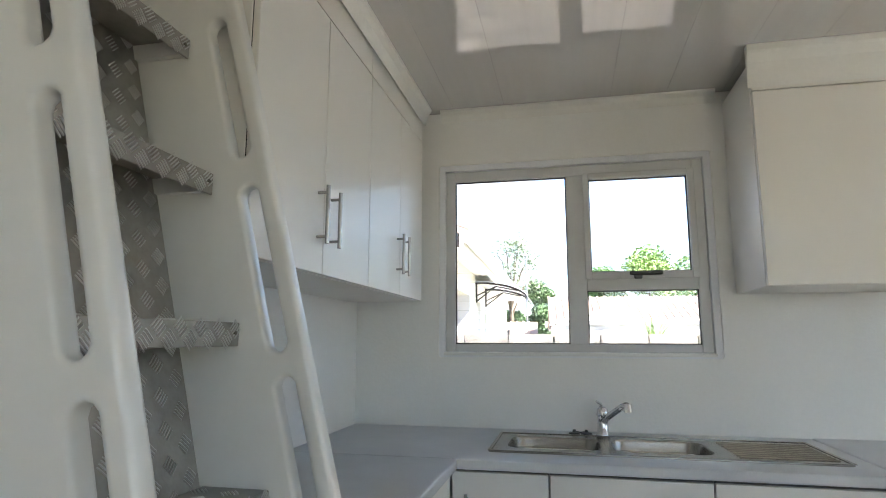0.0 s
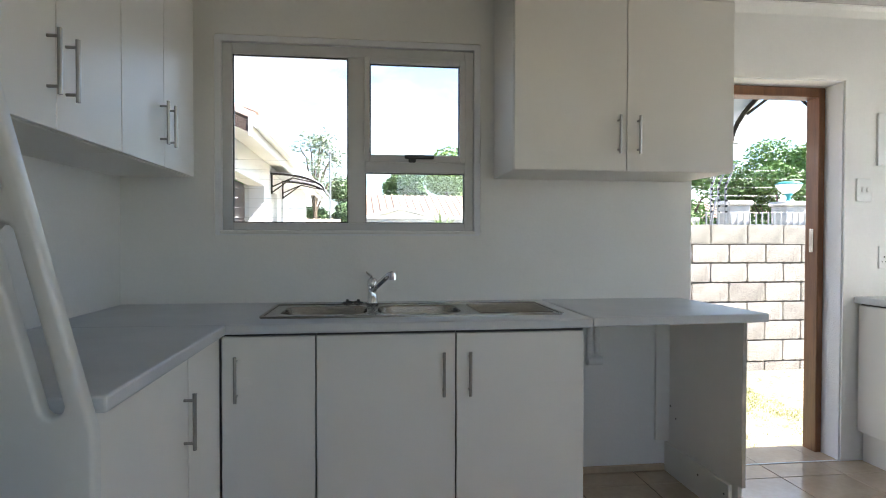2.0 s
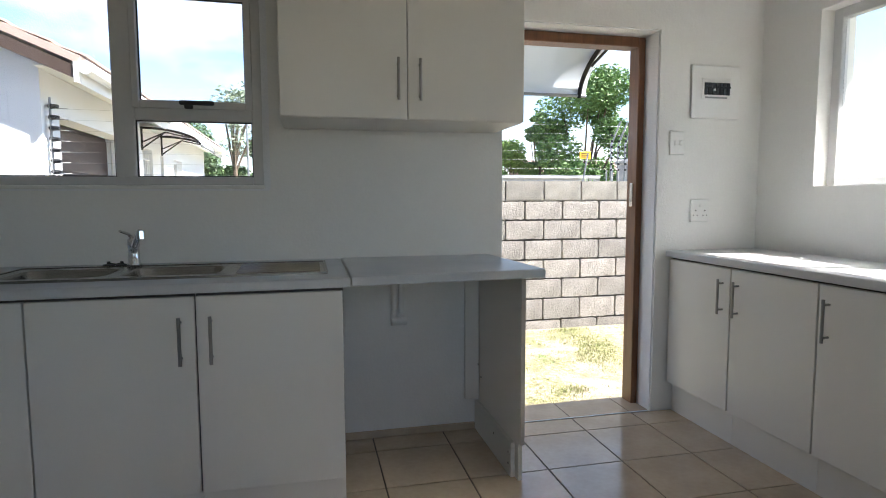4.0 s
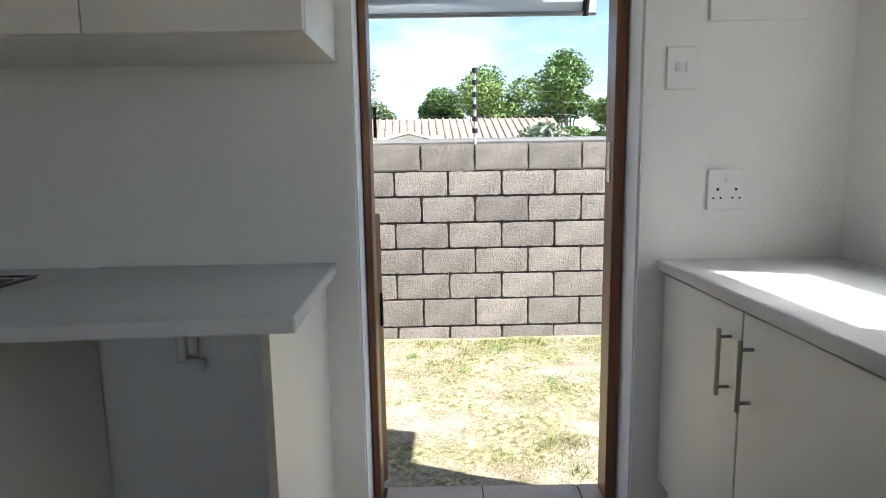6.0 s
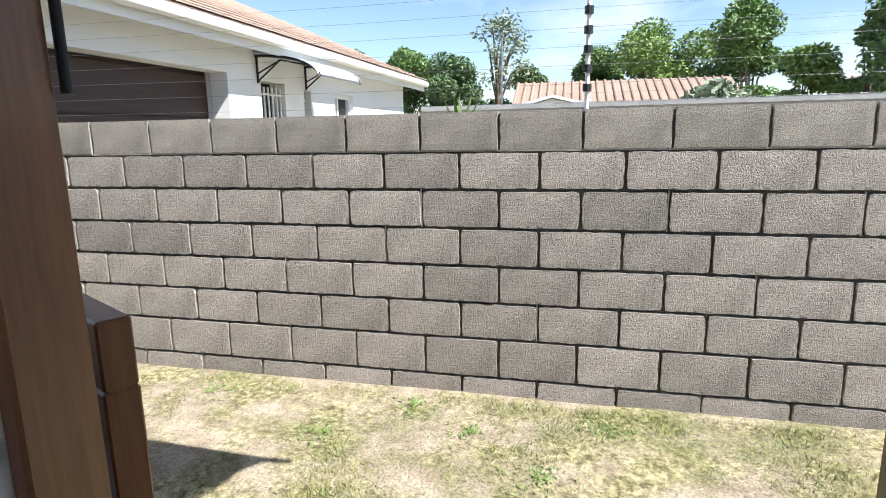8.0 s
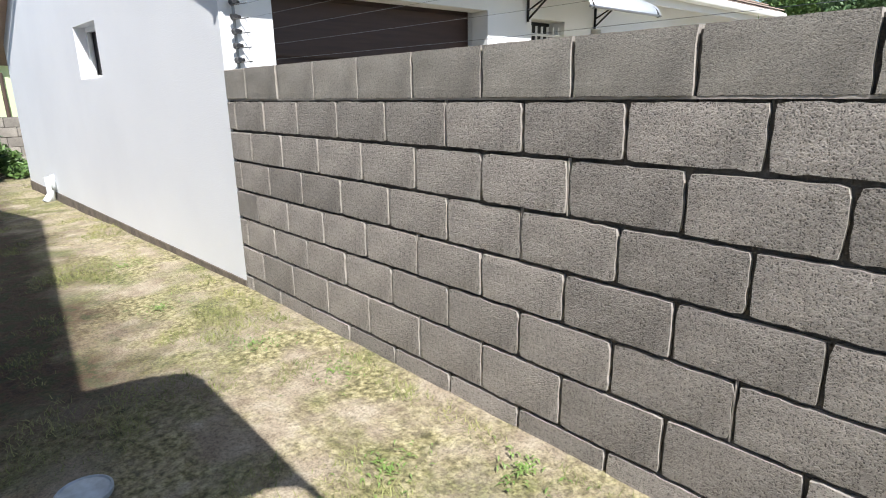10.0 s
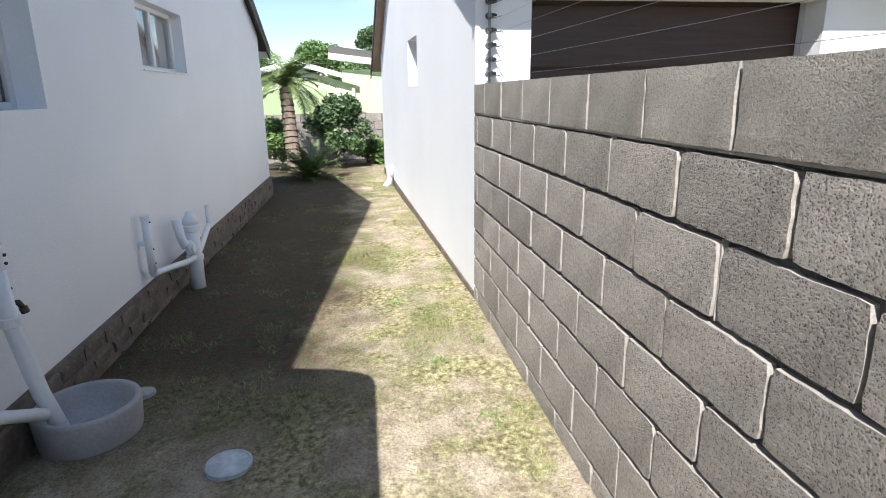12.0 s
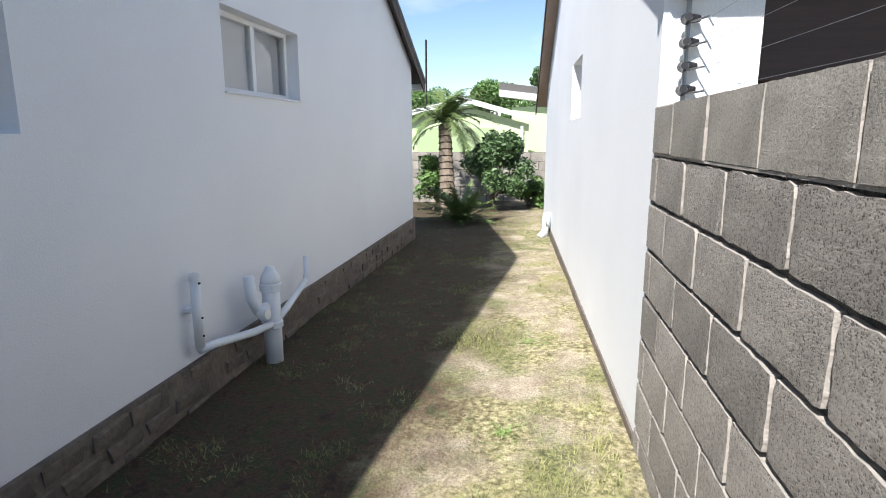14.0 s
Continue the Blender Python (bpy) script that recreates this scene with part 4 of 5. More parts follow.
# ---- pipes on the house wall ----
def waste_pipes():
    p = thing("waste_pipe", (-1.030, YO + 0.160, -0.270), "white plastic soil pipe with branch pipes standing at the wall", "pipe")
    part("soil_pipe", tube([(-1.020, YO + 0.165, -0.320), (-1.040, YO + 0.155, 0.080), (-1.050, YO + 0.150, 0.300)], 0.058, None, 20), M_PVC, p, "", True)
    part("collar", lathe([(0.060, 0), (0.070, 0.005), (0.070, 0.05), (0.060, 0.055)], (-1.045, YO + 0.154, 0.240), 22), M_PVC, p)
    part("collar", lathe([(0.060, 0), (0.068, 0.005), (0.068, 0.04), (0.060, 0.045)], (-1.035, YO + 0.158, 0.000), 22), M_PVC, p)
    part("vent_cap", lathe([(0.062, 0), (0.064, 0.03), (0.052, 0.06), (0.035, 0.085), (0.028, 0.11), (0.01, 0.115)], (-1.050, YO + 0.152, 0.290), 22), M_PVC, p, "", True)
    part("branch", tube([(-0.360, YO + 0.070, 0.095), (-0.490, YO + 0.080, 0.080), (-0.780, YO + 0.165, 0.055), (-1.010, YO + 0.170, 0.030)], 0.024, None, 14), M_PVC, p, "", True)
    part("branch", tube([(-1.060, YO + 0.170, 0.030), (-1.280, YO + 0.150, 0.060), (-1.550, YO + 0.125, 0.110), (-1.680, YO + 0.120, 0.150)], 0.024, None, 14), M_PVC, p, "", True)
    part("elbow", tube([(-0.890, YO + 0.155, 0.130), (-0.890, YO + 0.180, 0.140), (-0.890, YO + 0.200, 0.140)], 0.045, None, 16), M_PVC, p, "", True)
    part("access_cap", tube([(-0.870, YO + 0.200, 0.140), (-0.868, YO + 0.215, 0.141)], 0.034, None, 16), M_WHITEPL, p, "round access cap")
    part("offset", tube([(-0.850, YO + 0.110, 0.380), (-0.850, YO + 0.125, 0.240), (-0.880, YO + 0.140, 0.160), (-0.980, YO + 0.150, 0.150)], 0.034, None, 14), M_PVC, p, "", True)
    r = thing("riser_pipe", (-0.370, YO + 0.060, 0.070), "short white plastic pipe with bolts clamped to the wall", "pipe")
    part("pipe", tube([(-0.375, YO + 0.060, 0.490), (-0.370, YO + 0.065, 0.100)], 0.027, None, 16), M_PVC, r, "", True)
    part("cap", lathe([(0.030, 0), (0.031, 0.03), (0.02, 0.036)], (-0.375, YO + 0.060, 0.475), 16), M_PVC, r)
    for z in (0.46, 0.27, 0.17):
        part("bolt", tube([(-0.37, YO + 0.085, z), (-0.37, YO + 0.095, z)], 0.006, None, 8), M_IRON, r)
    part("wall_clip", box(-0.40, -0.34, YO + 0.001, YO + 0.045, 0.30, 0.33, 0.004), M_PVC, r)
    t = thing("thin_pipe", (-1.710, YO + 0.110, 0.100), "thin white pipe rising beside the soil pipe", "pipe")
    part("pipe", tube([(-1.680, YO + 0.120, 0.130), (-1.730, YO + 0.110, 0.200), (-1.750, YO + 0.105, 0.320)], 0.020, None, 12), M_PVC, t, "", True)


waste_pipes()


def sink_pipe():
    p = thing("drain_pipe", (1.2, YO + 0.06, 0.1), "white plastic drain pipe running down into the gully", "pipe")
    part("elbow", tube([(1.44, YO + 0.03, 0.80), (1.33, YO + 0.055, 0.81), (1.28, YO + 0.065, 0.76), (1.27, YO + 0.065, 0.70)], 0.040, None, 16), M_PVC, p, "", True)
    part("pipe", tube([(1.27, YO + 0.065, 0.72), (1.255, YO + 0.075, 0.38), (1.265, YO + 0.14, 0.06), (1.27, YO + 0.20, -0.13)], 0.034, None, 16), M_PVC, p, "", True)
    part("collar", lathe([(0.036, 0), (0.041, 0.004), (0.041, 0.04), (0.036, 0.044)], (1.256, YO + 0.076, 0.37), 18), M_PVC, p)
    part("collar", lathe([(0.042, 0), (0.048, 0.004), (0.048, 0.10), (0.042, 0.104)], (1.27, YO + 0.066, 0.62), 18), M_PVC, p)
    for z in (0.68, 0.645):
        part("bolt", tube([(1.27, YO + 0.112, z), (1.27, YO + 0.12, z)], 0.007, None, 8), M_IRON, p)
    q = thing("outlet_pipe", (1.4, YO + 0.2, -0.06), "white plastic pipe lying across the gully rim", "pipe")
    part("pipe", tube([(1.66, YO + 0.02, 0.09), (1.45, YO + 0.08, 0.06), (1.30, YO + 0.16, -0.02)], 0.028, None, 16), M_PVC, q, "", True)
    s = thing("supply_pipe", (1.110, YO + 0.02, 0.245), "thin white water pipe up the wall to a tap", "pipe")
    part("pipe", tube([(1.400, YO + 0.02, 0.840), (1.220, YO + 0.02, 0.830), (1.195, YO + 0.02, 0.800), (1.240, YO + 0.02, 0.445)], 0.011, None, 10), M_PVC, s, "", True)
    t = thing("garden_tap", (1.110, YO + 0.07, 0.445), "old brass garden tap on the outside wall", "tap")
    M_BRASS = surface("dull_brass", (0.10, 0.085, 0.06), (0.06, 0.05, 0.04), 20, 0.5, 0.8)
    part("body", tube([(1.240, YO + 0.02, 0.455), (1.210, YO + 0.05, 0.455), (1.185, YO + 0.08, 0.450), (1.175, YO + 0.092, 0.415)], 0.013, None, 12), M_BRASS, t, "", True)
    part("spindle", tube([(1.200, YO + 0.06, 0.460), (1.200, YO + 0.06, 0.505)], 0.008, None, 10), M_BRASS, t)
    part("wing_handle", box(1.175, 1.225, YO + 0.053, YO + 0.067, 0.505, 0.517, 0.004), M_BRASS, t)
    part("spout_ring", tube([(1.177, YO + 0.09, 0.425), (1.173, YO + 0.094, 0.400)], 0.017, None, 12), M_BRASS, t)


sink_pipe()


def gully():
    g = thing("gully_basin", (1.2, 3.78, -0.23), "round grey concrete drain gully at the wall", "drain gully")
    z = -0.265
    part("bowl", lathe([(0.20, 0.0), (0.215, 0.06), (0.225, 0.19), (0.222, 0.205), (0.205, 0.21), (0.190, 0.20), (0.175, 0.12), (0.10, 0.085), (0.005, 0.08)], (1.14, YO + 0.25, z), 36), M_CONC, g, "", True)
    part("grate", lathe([(0.055, 0.0), (0.055, 0.006), (0.045, 0.008), (0.01, 0.004)], (1.14, YO + 0.25, z + 0.083), 18), M_GALV, g, "grey drain grate")
    part("apron", box(1.40, 1.62, YO + 0.20, YO + 0.44, z - 0.03, z + 0.02, 0.012, None, 2), M_CONC, g, "concrete apron")
    s = tagged(part("garden_stone", lathe([(0.03, 0), (0.06, 0.01), (0.055, 0.03), (0.02, 0.04)], (0.80, YO + 0.36, -0.232), 9), M_CONC), "small grey stone on the soil", "stone")
    l = thing("inspection_lid", (1.545, 4.49, -0.2), "round pale painted inspection lid lying in the lawn", "drain lid")
    zz = ground_z(1.545, 4.49) + 0.005
    part("rim", lathe([(0.092, -0.03), (0.094, 0.018), (0.087, 0.022), (0.084, 0.014)], (1.545, 4.49, zz), 36), M_LID, l)
    part("cover", lathe([(0.083, -0.02), (0.083, 0.014), (0.078, 0.018), (0.02, 0.020)], (1.545, 4.49, zz), 36), M_LID, l, "", True)


gully()

# ---- door canopy ----
def arched_canopy(name, x0, x1, y_wall, reach, z_top, z_front, label, outward):
    """An arched sheet on curved iron brackets. outward: maps (along, out, up) to the world."""
    c = thing(name, outward(x0, 0, z_top), label, "canopy")
    pts = []
    for k in range(13):
        a = radians(90 * k / 12)
        pts.append((reach * math.sin(a * 0.985), z_front + (z_top - z_front) * math.cos(a)))
    b = bmesh.new()
    rows = []
    for u in (x0, x1):
        rows.append([[b.verts.new(outward(u, o, z + dz)) for o, z in pts] for dz in (0.0, 0.006)])
    for j in range(len(pts) - 1):
        b.faces.new((rows[0][1][j], rows[1][1][j], rows[1][1][j + 1], rows[0][1][j + 1]))
        b.faces.new((rows[0][0][j], rows[0][0][j + 1], rows[1][0][j + 1], rows[1][0][j]))
        for s in (0, 1):
            b.faces.new((rows[s][0][j], rows[s][1][j], rows[s][1][j + 1], rows[s][0][j + 1]))
    part("sheet", b, M_POLY, c, "curved translucent polycarbonate sheet", True)
    part("front_rail", tube([outward(x0, reach, z_front), outward(x1, reach, z_front)], 0.012, None, 8), M_GALV, c)
    for u in (x0 + 0.05, x1 - 0.05):
        br = part("bracket", tube([outward(u, o, z - 0.014) for o, z in pts], 0.016, None, 8), M_IRON, c, "curved black iron bracket")
        part("wall_bar", tube([outward(u, 0.015, z_top - 0.02), outward(u, 0.015, z_front - 0.06)], 0.013, None, 8), M_IRON, br)
        part("brace", tube([outward(u, 0.015, z_front - 0.04), outward(u, reach * 0.4, z_front + (z_top - z_front) * 0.72), outward(u, reach * 0.8, z_front + (z_top - z_front) * 0.45)], 0.010, None, 8), M_IRON, br)
        part("brace", tube([outward(u, 0.015, z_top - 0.2), outward(u, reach * 0.4, z_front + (z_top - z_front) * 0.72)], 0.009, None, 8), M_IRON, br)
    return c


arched_canopy("door_canopy", 2.68, 3.86, YO, 0.93, 2.28, 1.90, "arched polycarbonate canopy over the kitchen door", lambda u, o, z: (u, YO + o, z))

# ---- the neighbour's house ----
NX, NY = -0.29, 5.67
NB = Vector((-8.0, 5.45))


def on_gable(x):
    """y of the neighbour's gable wall at x: it runs a little askew."""
    return NY + (NB.y - NY) * (x - NX) / (NB.x - NX)


def skew(bm):
    for v in bm.verts:
        v.co.y += on_gable(v.co.x) - NY
    return bm


def neighbour():
    h = thing("neighbour_house", (-4, 8, -0.2), "white plastered house with brown garage door and red tiled roof", "house")
    rid = (-4.15, 4.0)
    out = [(-8.0, -0.6), (NX, -0.6), (NX, 2.30), rid, (-8.0, 2.0)]
    g = prism(out, 'y', NY, NY + 0.2, None, [rect(-3.82, -3.02, 1.375, 1.90)])
    part("wall", skew(g), M_EXT, h)
    # street side with garage recess and openings
    side = prism([(NY + 0.2, -0.6), (14.0, -0.6), (14.0, 2.215), (NY + 0.2, 2.215)], 'x', NX - 0.2, NX - 0.001, None,
                 [rect(6.04, 8.16, -0.3, 1.885), rect(8.78, 9.32, -0.25, 1.86), rect(9.80, 10.0, 1.40, 1.82), rect(10.75, 11.45, 1.40, 1.83)])
    part("wall", side, M_EXT, h)
    part("wall", box(-8.0, NX - 0.21, 13.9, 14.1, -0.6, 2.3), M_EXT, h)
    gar = part("garage_door", box(NX - 0.30, NX - 0.26, 6.0, 8.19, -0.3, 1.9), M_GARAGE, h, "dark brown timber sectional garage door")
    for k in range(5):
        part("panel", box(NX - 0.262, NX - 0.245, 6.045, 8.155, -0.25 + 0.425 * k, 0.165 + 0.425 * k, 0.008), M_GARAGE, gar)
    part("garage_reveal", box(NX - 0.26, NX - 0.21, 8.162, 8.24, -0.3, 1.9), M_EXT, h)
    dr = part("entrance_gate", box(NX - 0.24, NX - 0.21, 8.75, 9.35, -0.25, 1.88), M_NIGHT, h, "dark doorway behind white bars")
    for k in range(6):
        part("bar", tube([(NX - 0.05, 8.83 + k * 0.09, -0.2), (NX - 0.05, 8.83 + k * 0.09, 1.80)], 0.012, None, 6), M_FASC, dr)
    part("bar", tube([(NX - 0.05, 8.79, 1.72), (NX - 0.05, 9.31, 1.72)], 0.014, None, 6), M_FASC, dr)
    w = part("window", box(NX - 0.15, NX - 0.13, 9.79, 10.01, 1.39, 1.83), M_NIGHT, h, "small barred window")
    for a in ((9.90, 1.62),):
        part("bar", tube([(NX - 0.08, 9.84, 1.42), (NX - 0.08, 9.90, 1.62), (NX - 0.08, 9.96, 1.42)], 0.010, None, 6), M_FASC, w)
        part("bar", tube([(NX - 0.08, 9.81, 1.70), (NX - 0.08, 9.99, 1.70)], 0.012, None, 6), M_FASC, w)
    w = part("window", box(NX - 0.14, NX - 0.12, 10.74, 11.46, 1.39, 1.84), M_NIGHT, h, "window with pale frame")
    fr = None
    for a in ((10.75, 10.80, 1.40, 1.83), (11.40, 11.45, 1.40, 1.83), (10.80, 11.40, 1.78, 1.83), (10.98, 11.02, 1.40, 1.78)):
        fr = box(NX - 0.12, NX - 0.07, a[0], a[1], a[2], a[3], 0.003, fr)
    part("window_frame", fr, M_FASC, w)
    w = part("window", skew(box(-3.83, -3.01, NY + 0.17, NY + 0.19, 1.37, 1.91)), M_NIGHT, h, "deep set steel window")
    fr = None
    for a in ((-3.82, -3.77, 1.375, 1.90), (-3.07, -3.02, 1.375, 1.90), (-3.77, -3.07, 1.85, 1.90), (-3.77, -3.07, 1.375, 1.41), (-3.44, -3.40, 1.41, 1.85)):
        fr = box(a[0], a[1], NY + 0.11, NY + 0.15, a[2], a[3], 0.003, fr)
    part("window_frame", skew(fr), M_FASC, w)
    # roof: two slopes, eaves boards and a gutter
    for p, q in (((-8.6, 1.72), (rid[0], rid[1] + 0.02)), ((rid[0], rid[1] + 0.02), (0.03, 2.24))):
        d = (Vector((q[0] - p[0], q[1] - p[1]))).normalized()
        nr = Vector((-d.y, d.x))
        o = [p, q, (q[0] + nr.x * 0.06, q[1] + nr.y * 0.06), (p[0] + nr.x * 0.06, p[1] + nr.y * 0.06)]
        r = part("roof", skew(prism(o, 'y', NY - 0.15, 14.4)), M_ROOF, h, "red tiled roof slope")
    # tile courses on the slope that is seen
    d = (Vector((0.03 - rid[0], 2.24 - rid[1] - 0.02))).normalized()
    nr = Vector((-d.y, d.x))
    bmt = bmesh.new()
    L = (Vector((0.03, 2.24)) - Vector((rid[0], rid[1] + 0.02))).length
    k = 0
    while k * 0.33 < L - 0.05:
        s0 = k * 0.33
        p0 = Vector((rid[0], rid[1] + 0.02)) + d * s0 + nr * 0.062
        p1 = Vector((rid[0], rid[1] + 0.02)) + d * min(L + 0.03, s0 + 0.35) + nr * 0.078
        join(bmt, prism([(p0.x, p0.y), (p1.x, p1.y), (p1.x + nr.x * 0.015, p1.y + nr.y * 0.015), (p0.x, p0.y + 0.004)], 'y', NY - 0.10, 14.4))
        k += 1
    part("tile_courses", bmt, M_ROOF, r)
    part("fascia", box(0.005, 0.03, NY - 0.15, 14.4, 2.09, 2.245), M_FASC, h, "white fascia board")
    part("soffit", box(NX + 0.001, 0.005, NY - 0.10, 14.3, 2.216, 2.228), M_FASC, h)
    part("gutter", tube([(0.08, NY - 0.12, 2.215), (0.08, 14.4, 2.215)], 0.055, None, 10), M_FASC, h, "white gutter")
    part("barge_board", skew(prism([(rid[0], rid[1] - 0.08), (0.01, 2.12), (0.01, 2.22), (rid[0], rid[1] + 0.01)], 'y', NY - 0.15, NY - 0.131)), M_BROWN, h, "weathered brown barge board")
    part("barge_board", skew(prism([(rid[0], rid[1] - 0.08), (-8.58, 1.58), (-8.58, 1.70), (rid[0], rid[1] + 0.01)], 'y', NY - 0.17, NY - 0.151)), M_BROWN, h, "weathered brown barge board")
    part("base_course", skew(box(-8.0, NX - 0.01, NY - 0.012, NY - 0.001, -0.6, -0.10)), M_PLINTH, h, "dark damp base of the wall")
    dish = part("satellite_dish", lathe([(0.01, 0), (0.14, 0.015), (0.24, 0.05), (0.245, 0.055), (0.13, 0.025), (0.01, 0.012)], (0, 0, 0), 24), M_FASC, h, "white satellite dish", True)
    dish.matrix_basis = Matrix.Translation(Vector((0.02, 13.3, 1.85)) - ORIGIN[h]) @ pose(0, 0, 0, 70, 0, 150)
    settle(h)


neighbour()
settle(arched_canopy("neighbour_canopy", 8.66, 9.9, 0, 0.75, 2.12, 1.88, "clear arched canopy on black brackets over the neighbour's door", lambda u, o, z: (NX + o, u, z)))


def neighbour_drain():
    d = thing("neighbour_drain_pipe", (-6.2, 5.46, -0.2), "short white drain pipe at the foot of the white wall", "pipe")
    y = on_gable(-6.2)
    part("pipe", tube([(-6.2, y - 0.06, -0.25), (-6.2, y - 0.06, 0.12)], 0.055, None, 14), M_PVC, d, "", True)
    part("shoe", tube([(-6.2, y - 0.06, -0.12), (-6.15, y - 0.15, -0.22)], 0.05, None, 14), M_PVC, d, "", True)
    part("vent", tube([(-6.05, y - 0.04, -0.05), (-6.05, y - 0.04, 0.16)], 0.03, None, 12), M_PVC, d, "", True)
    settle(d)


neighbour_drain()

# ---- electric fence brackets on the neighbour's corner, wires over the wall ----
def insulator(bm, c, d=Vector((1, 0, 0)), r=0.022):
    c = Vector(c)
    for k in range(3):
        tube([c + d * (k * 0.022), c + d * (k * 0.022 + 0.012)], r * (1 - 0.12 * k), bm, 10)
    return bm


def fence_bracket():
    b = thing("fence_bracket", (NX + 0.05, 5.815, 1.33), "galvanised electric fence bracket with black insulators", "fence bracket")
    part("upright", tube([(NX + 0.035, 5.755, 1.33), (NX + 0.035, 5.755, 2.0)], 0.010, None, 8), M_GALV, b)
    z = 1.40
    while z < 1.99:
        part("insulator", tube([(NX + 0.045, 5.745, z), (NX + 0.075, 5.745, z), (NX + 0.10, 5.74, z)], 0.022, None, 10, 0.014), M_BLACK, b, "black plastic insulator")
        part("insulator", tube([(NX + 0.03, 5.765, z + 0.004), (NX + 0.025, 5.80, z + 0.004)], 0.019, None, 10, 0.013), M_BLACK, b, "black plastic insulator")
        part("hook", tube([(NX + 0.04, 5.757, z - 0.012), (NX + 0.15, 5.80, z - 0.01)], 0.004, None, 6), M_GALV, b)
        z += 0.088
    settle(b)
    for k in range(7):
        zz = 1.40 + 0.088 * k
        w = tube([(NX + 0.15, 5.81, zz - 0.01), (2.0, 5.85, zz - 0.02), (6.0, 5.86, zz - 0.01), (11.5, 5.86, zz)], 0.0008, None, 5)
        tagged(settle(part("fence_wire", w, M_GALV)), "thin galvanised electric fence wire above the block wall", "wire", "electric fence wires")


fence_bracket()


def striped_pole():
    p = thing("fence_pole", (3.365, 6.0, 1.33), "white fence pole with black insulators on the block wall", "fence pole")
    x, y = 3.365, 6.0
    part("pole", tube([(x, y, 1.0), (x, y, 1.90)], 0.011, None, 8), M_FASC, p)
    for k in range(6):
        part("insulator", tube([(x, y - 0.012, 1.42 + 0.088 * k), (x, y - 0.012, 1.455 + 0.088 * k)], 0.022, None, 10), M_BLACK, p, "black plastic insulator")


striped_pole()
part_pole = thing("stay_pole", (4.62, 6.03, 1.3), "thin leaning galvanised fence stay", "fence pole")
part("pole", tube([(4.62, 6.03, 1.28), (4.68, 6.03, 1.62)], 0.008, None, 6), M_GALV, part_pole)

# ---- beyond the block wall ----
def fence_end():
    f = thing("spiked_fence", (9.2, 11.0, -0.2), "grey palisade fence between plastered pillars", "fence")
    for k in range(26):
        x = 7.6 + k * 0.13
        part("picket", box(x, x + 0.03, 11.0, 11.02, -0.2, 1.72, 0.004), M_GALV, f)
    for z in (0.2, 1.45):
        part("rail", box(7.55, 11.1, 11.025, 11.05, z, z + 0.04), M_GALV, f)
    for x in (8.35, 9.55):
        pl = thing("gate_pillar", (x, 11.2, -0.2), "grey plastered gate pillar with a stepped cap", "pillar", "gate pillars")
        part("shaft", box(x - 0.22, x + 0.22, 11.06, 11.5, -0.25, 1.85, 0.01), M_CONC, pl)
        part("cap", box(x - 0.27, x + 0.27, 11.01, 11.55, 1.85, 1.95, 0.03), M_CONC, pl)
    lp = thing("pillar_lamp", (9.55, 11.28, 1.95), "bowl-shaped white and teal garden lamp on a pillar", "lamp")
    part("stem", lathe([(0.10, 0), (0.05, 0.03), (0.04, 0.10), (0.09, 0.16)], (9.55, 11.28, 1.95), 20), M_TEAL, lp, "teal foot", True)
    part("bowl", lathe([(0.09, 0.16), (0.19, 0.24), (0.24, 0.33), (0.24, 0.345)], (9.55, 11.28, 1.95), 24), M_WHITEPL, lp, "white translucent bowl", True)
    part("lid", lathe([(0.25, 0.346), (0.25, 0.36), (0.16, 0.40), (0.02, 0.41)], (9.55, 11.28, 1.95), 24), M_TEAL, lp, "green lid", True)
    for x in (7.7, 7.85, 8.0):
        po = thing("fence_post", (x, 11.0, -0.2), "leaning galvanised electric fence post", "fence post", "fence posts")
        part("post", tube([(x, 11.0, -0.2), (x, 11.0, 2.2), (x + 0.14, 10.9, 2.65)], 0.018, None, 6), M_GALV, po)
        for k in range(7):
            part("insulator", tube([(x, 10.97, 1.7 + k * 0.11), (x, 10.97, 1.74 + k * 0.11)], 0.025, None, 8), M_BLACK, po)
    for k in range(6):
        z = 1.72 + k * 0.15
        tagged(part("fence_wire", tube([(3.0, 10.95, z), (11.5, 10.95, z)], 0.0009, None, 5), M_IRON), "thin electric fence wire", "wire", "far fence wires")
    sg = thing("warning_sign", (7.1, 10.93, 1.92), "small yellow warning sign on the fence wires", "sign")
    part("plate", box(7.0, 7.23, 10.93, 10.937, 1.92, 2.07, 0.002), M_YELLOW, sg)
    for z in (2.02, 1.985, 1.95):
        part("text_bar", box(7.03, 7.20, 10.927, 10.9295, z, z + 0.012), M_BLACK, sg)
    setting("boundary_wall", box(1.0, 7.5, 11.06, 11.2, -0.3, 1.55), M_CONC, "grey plastered far boundary wall", "wall")
    setting("boundary_wall_cap", box(1.0, 7.5, 11.03, 11.23, 1.55, 1.61), M_CONC, "flat coping on the far boundary wall", "wall")


fence_end()


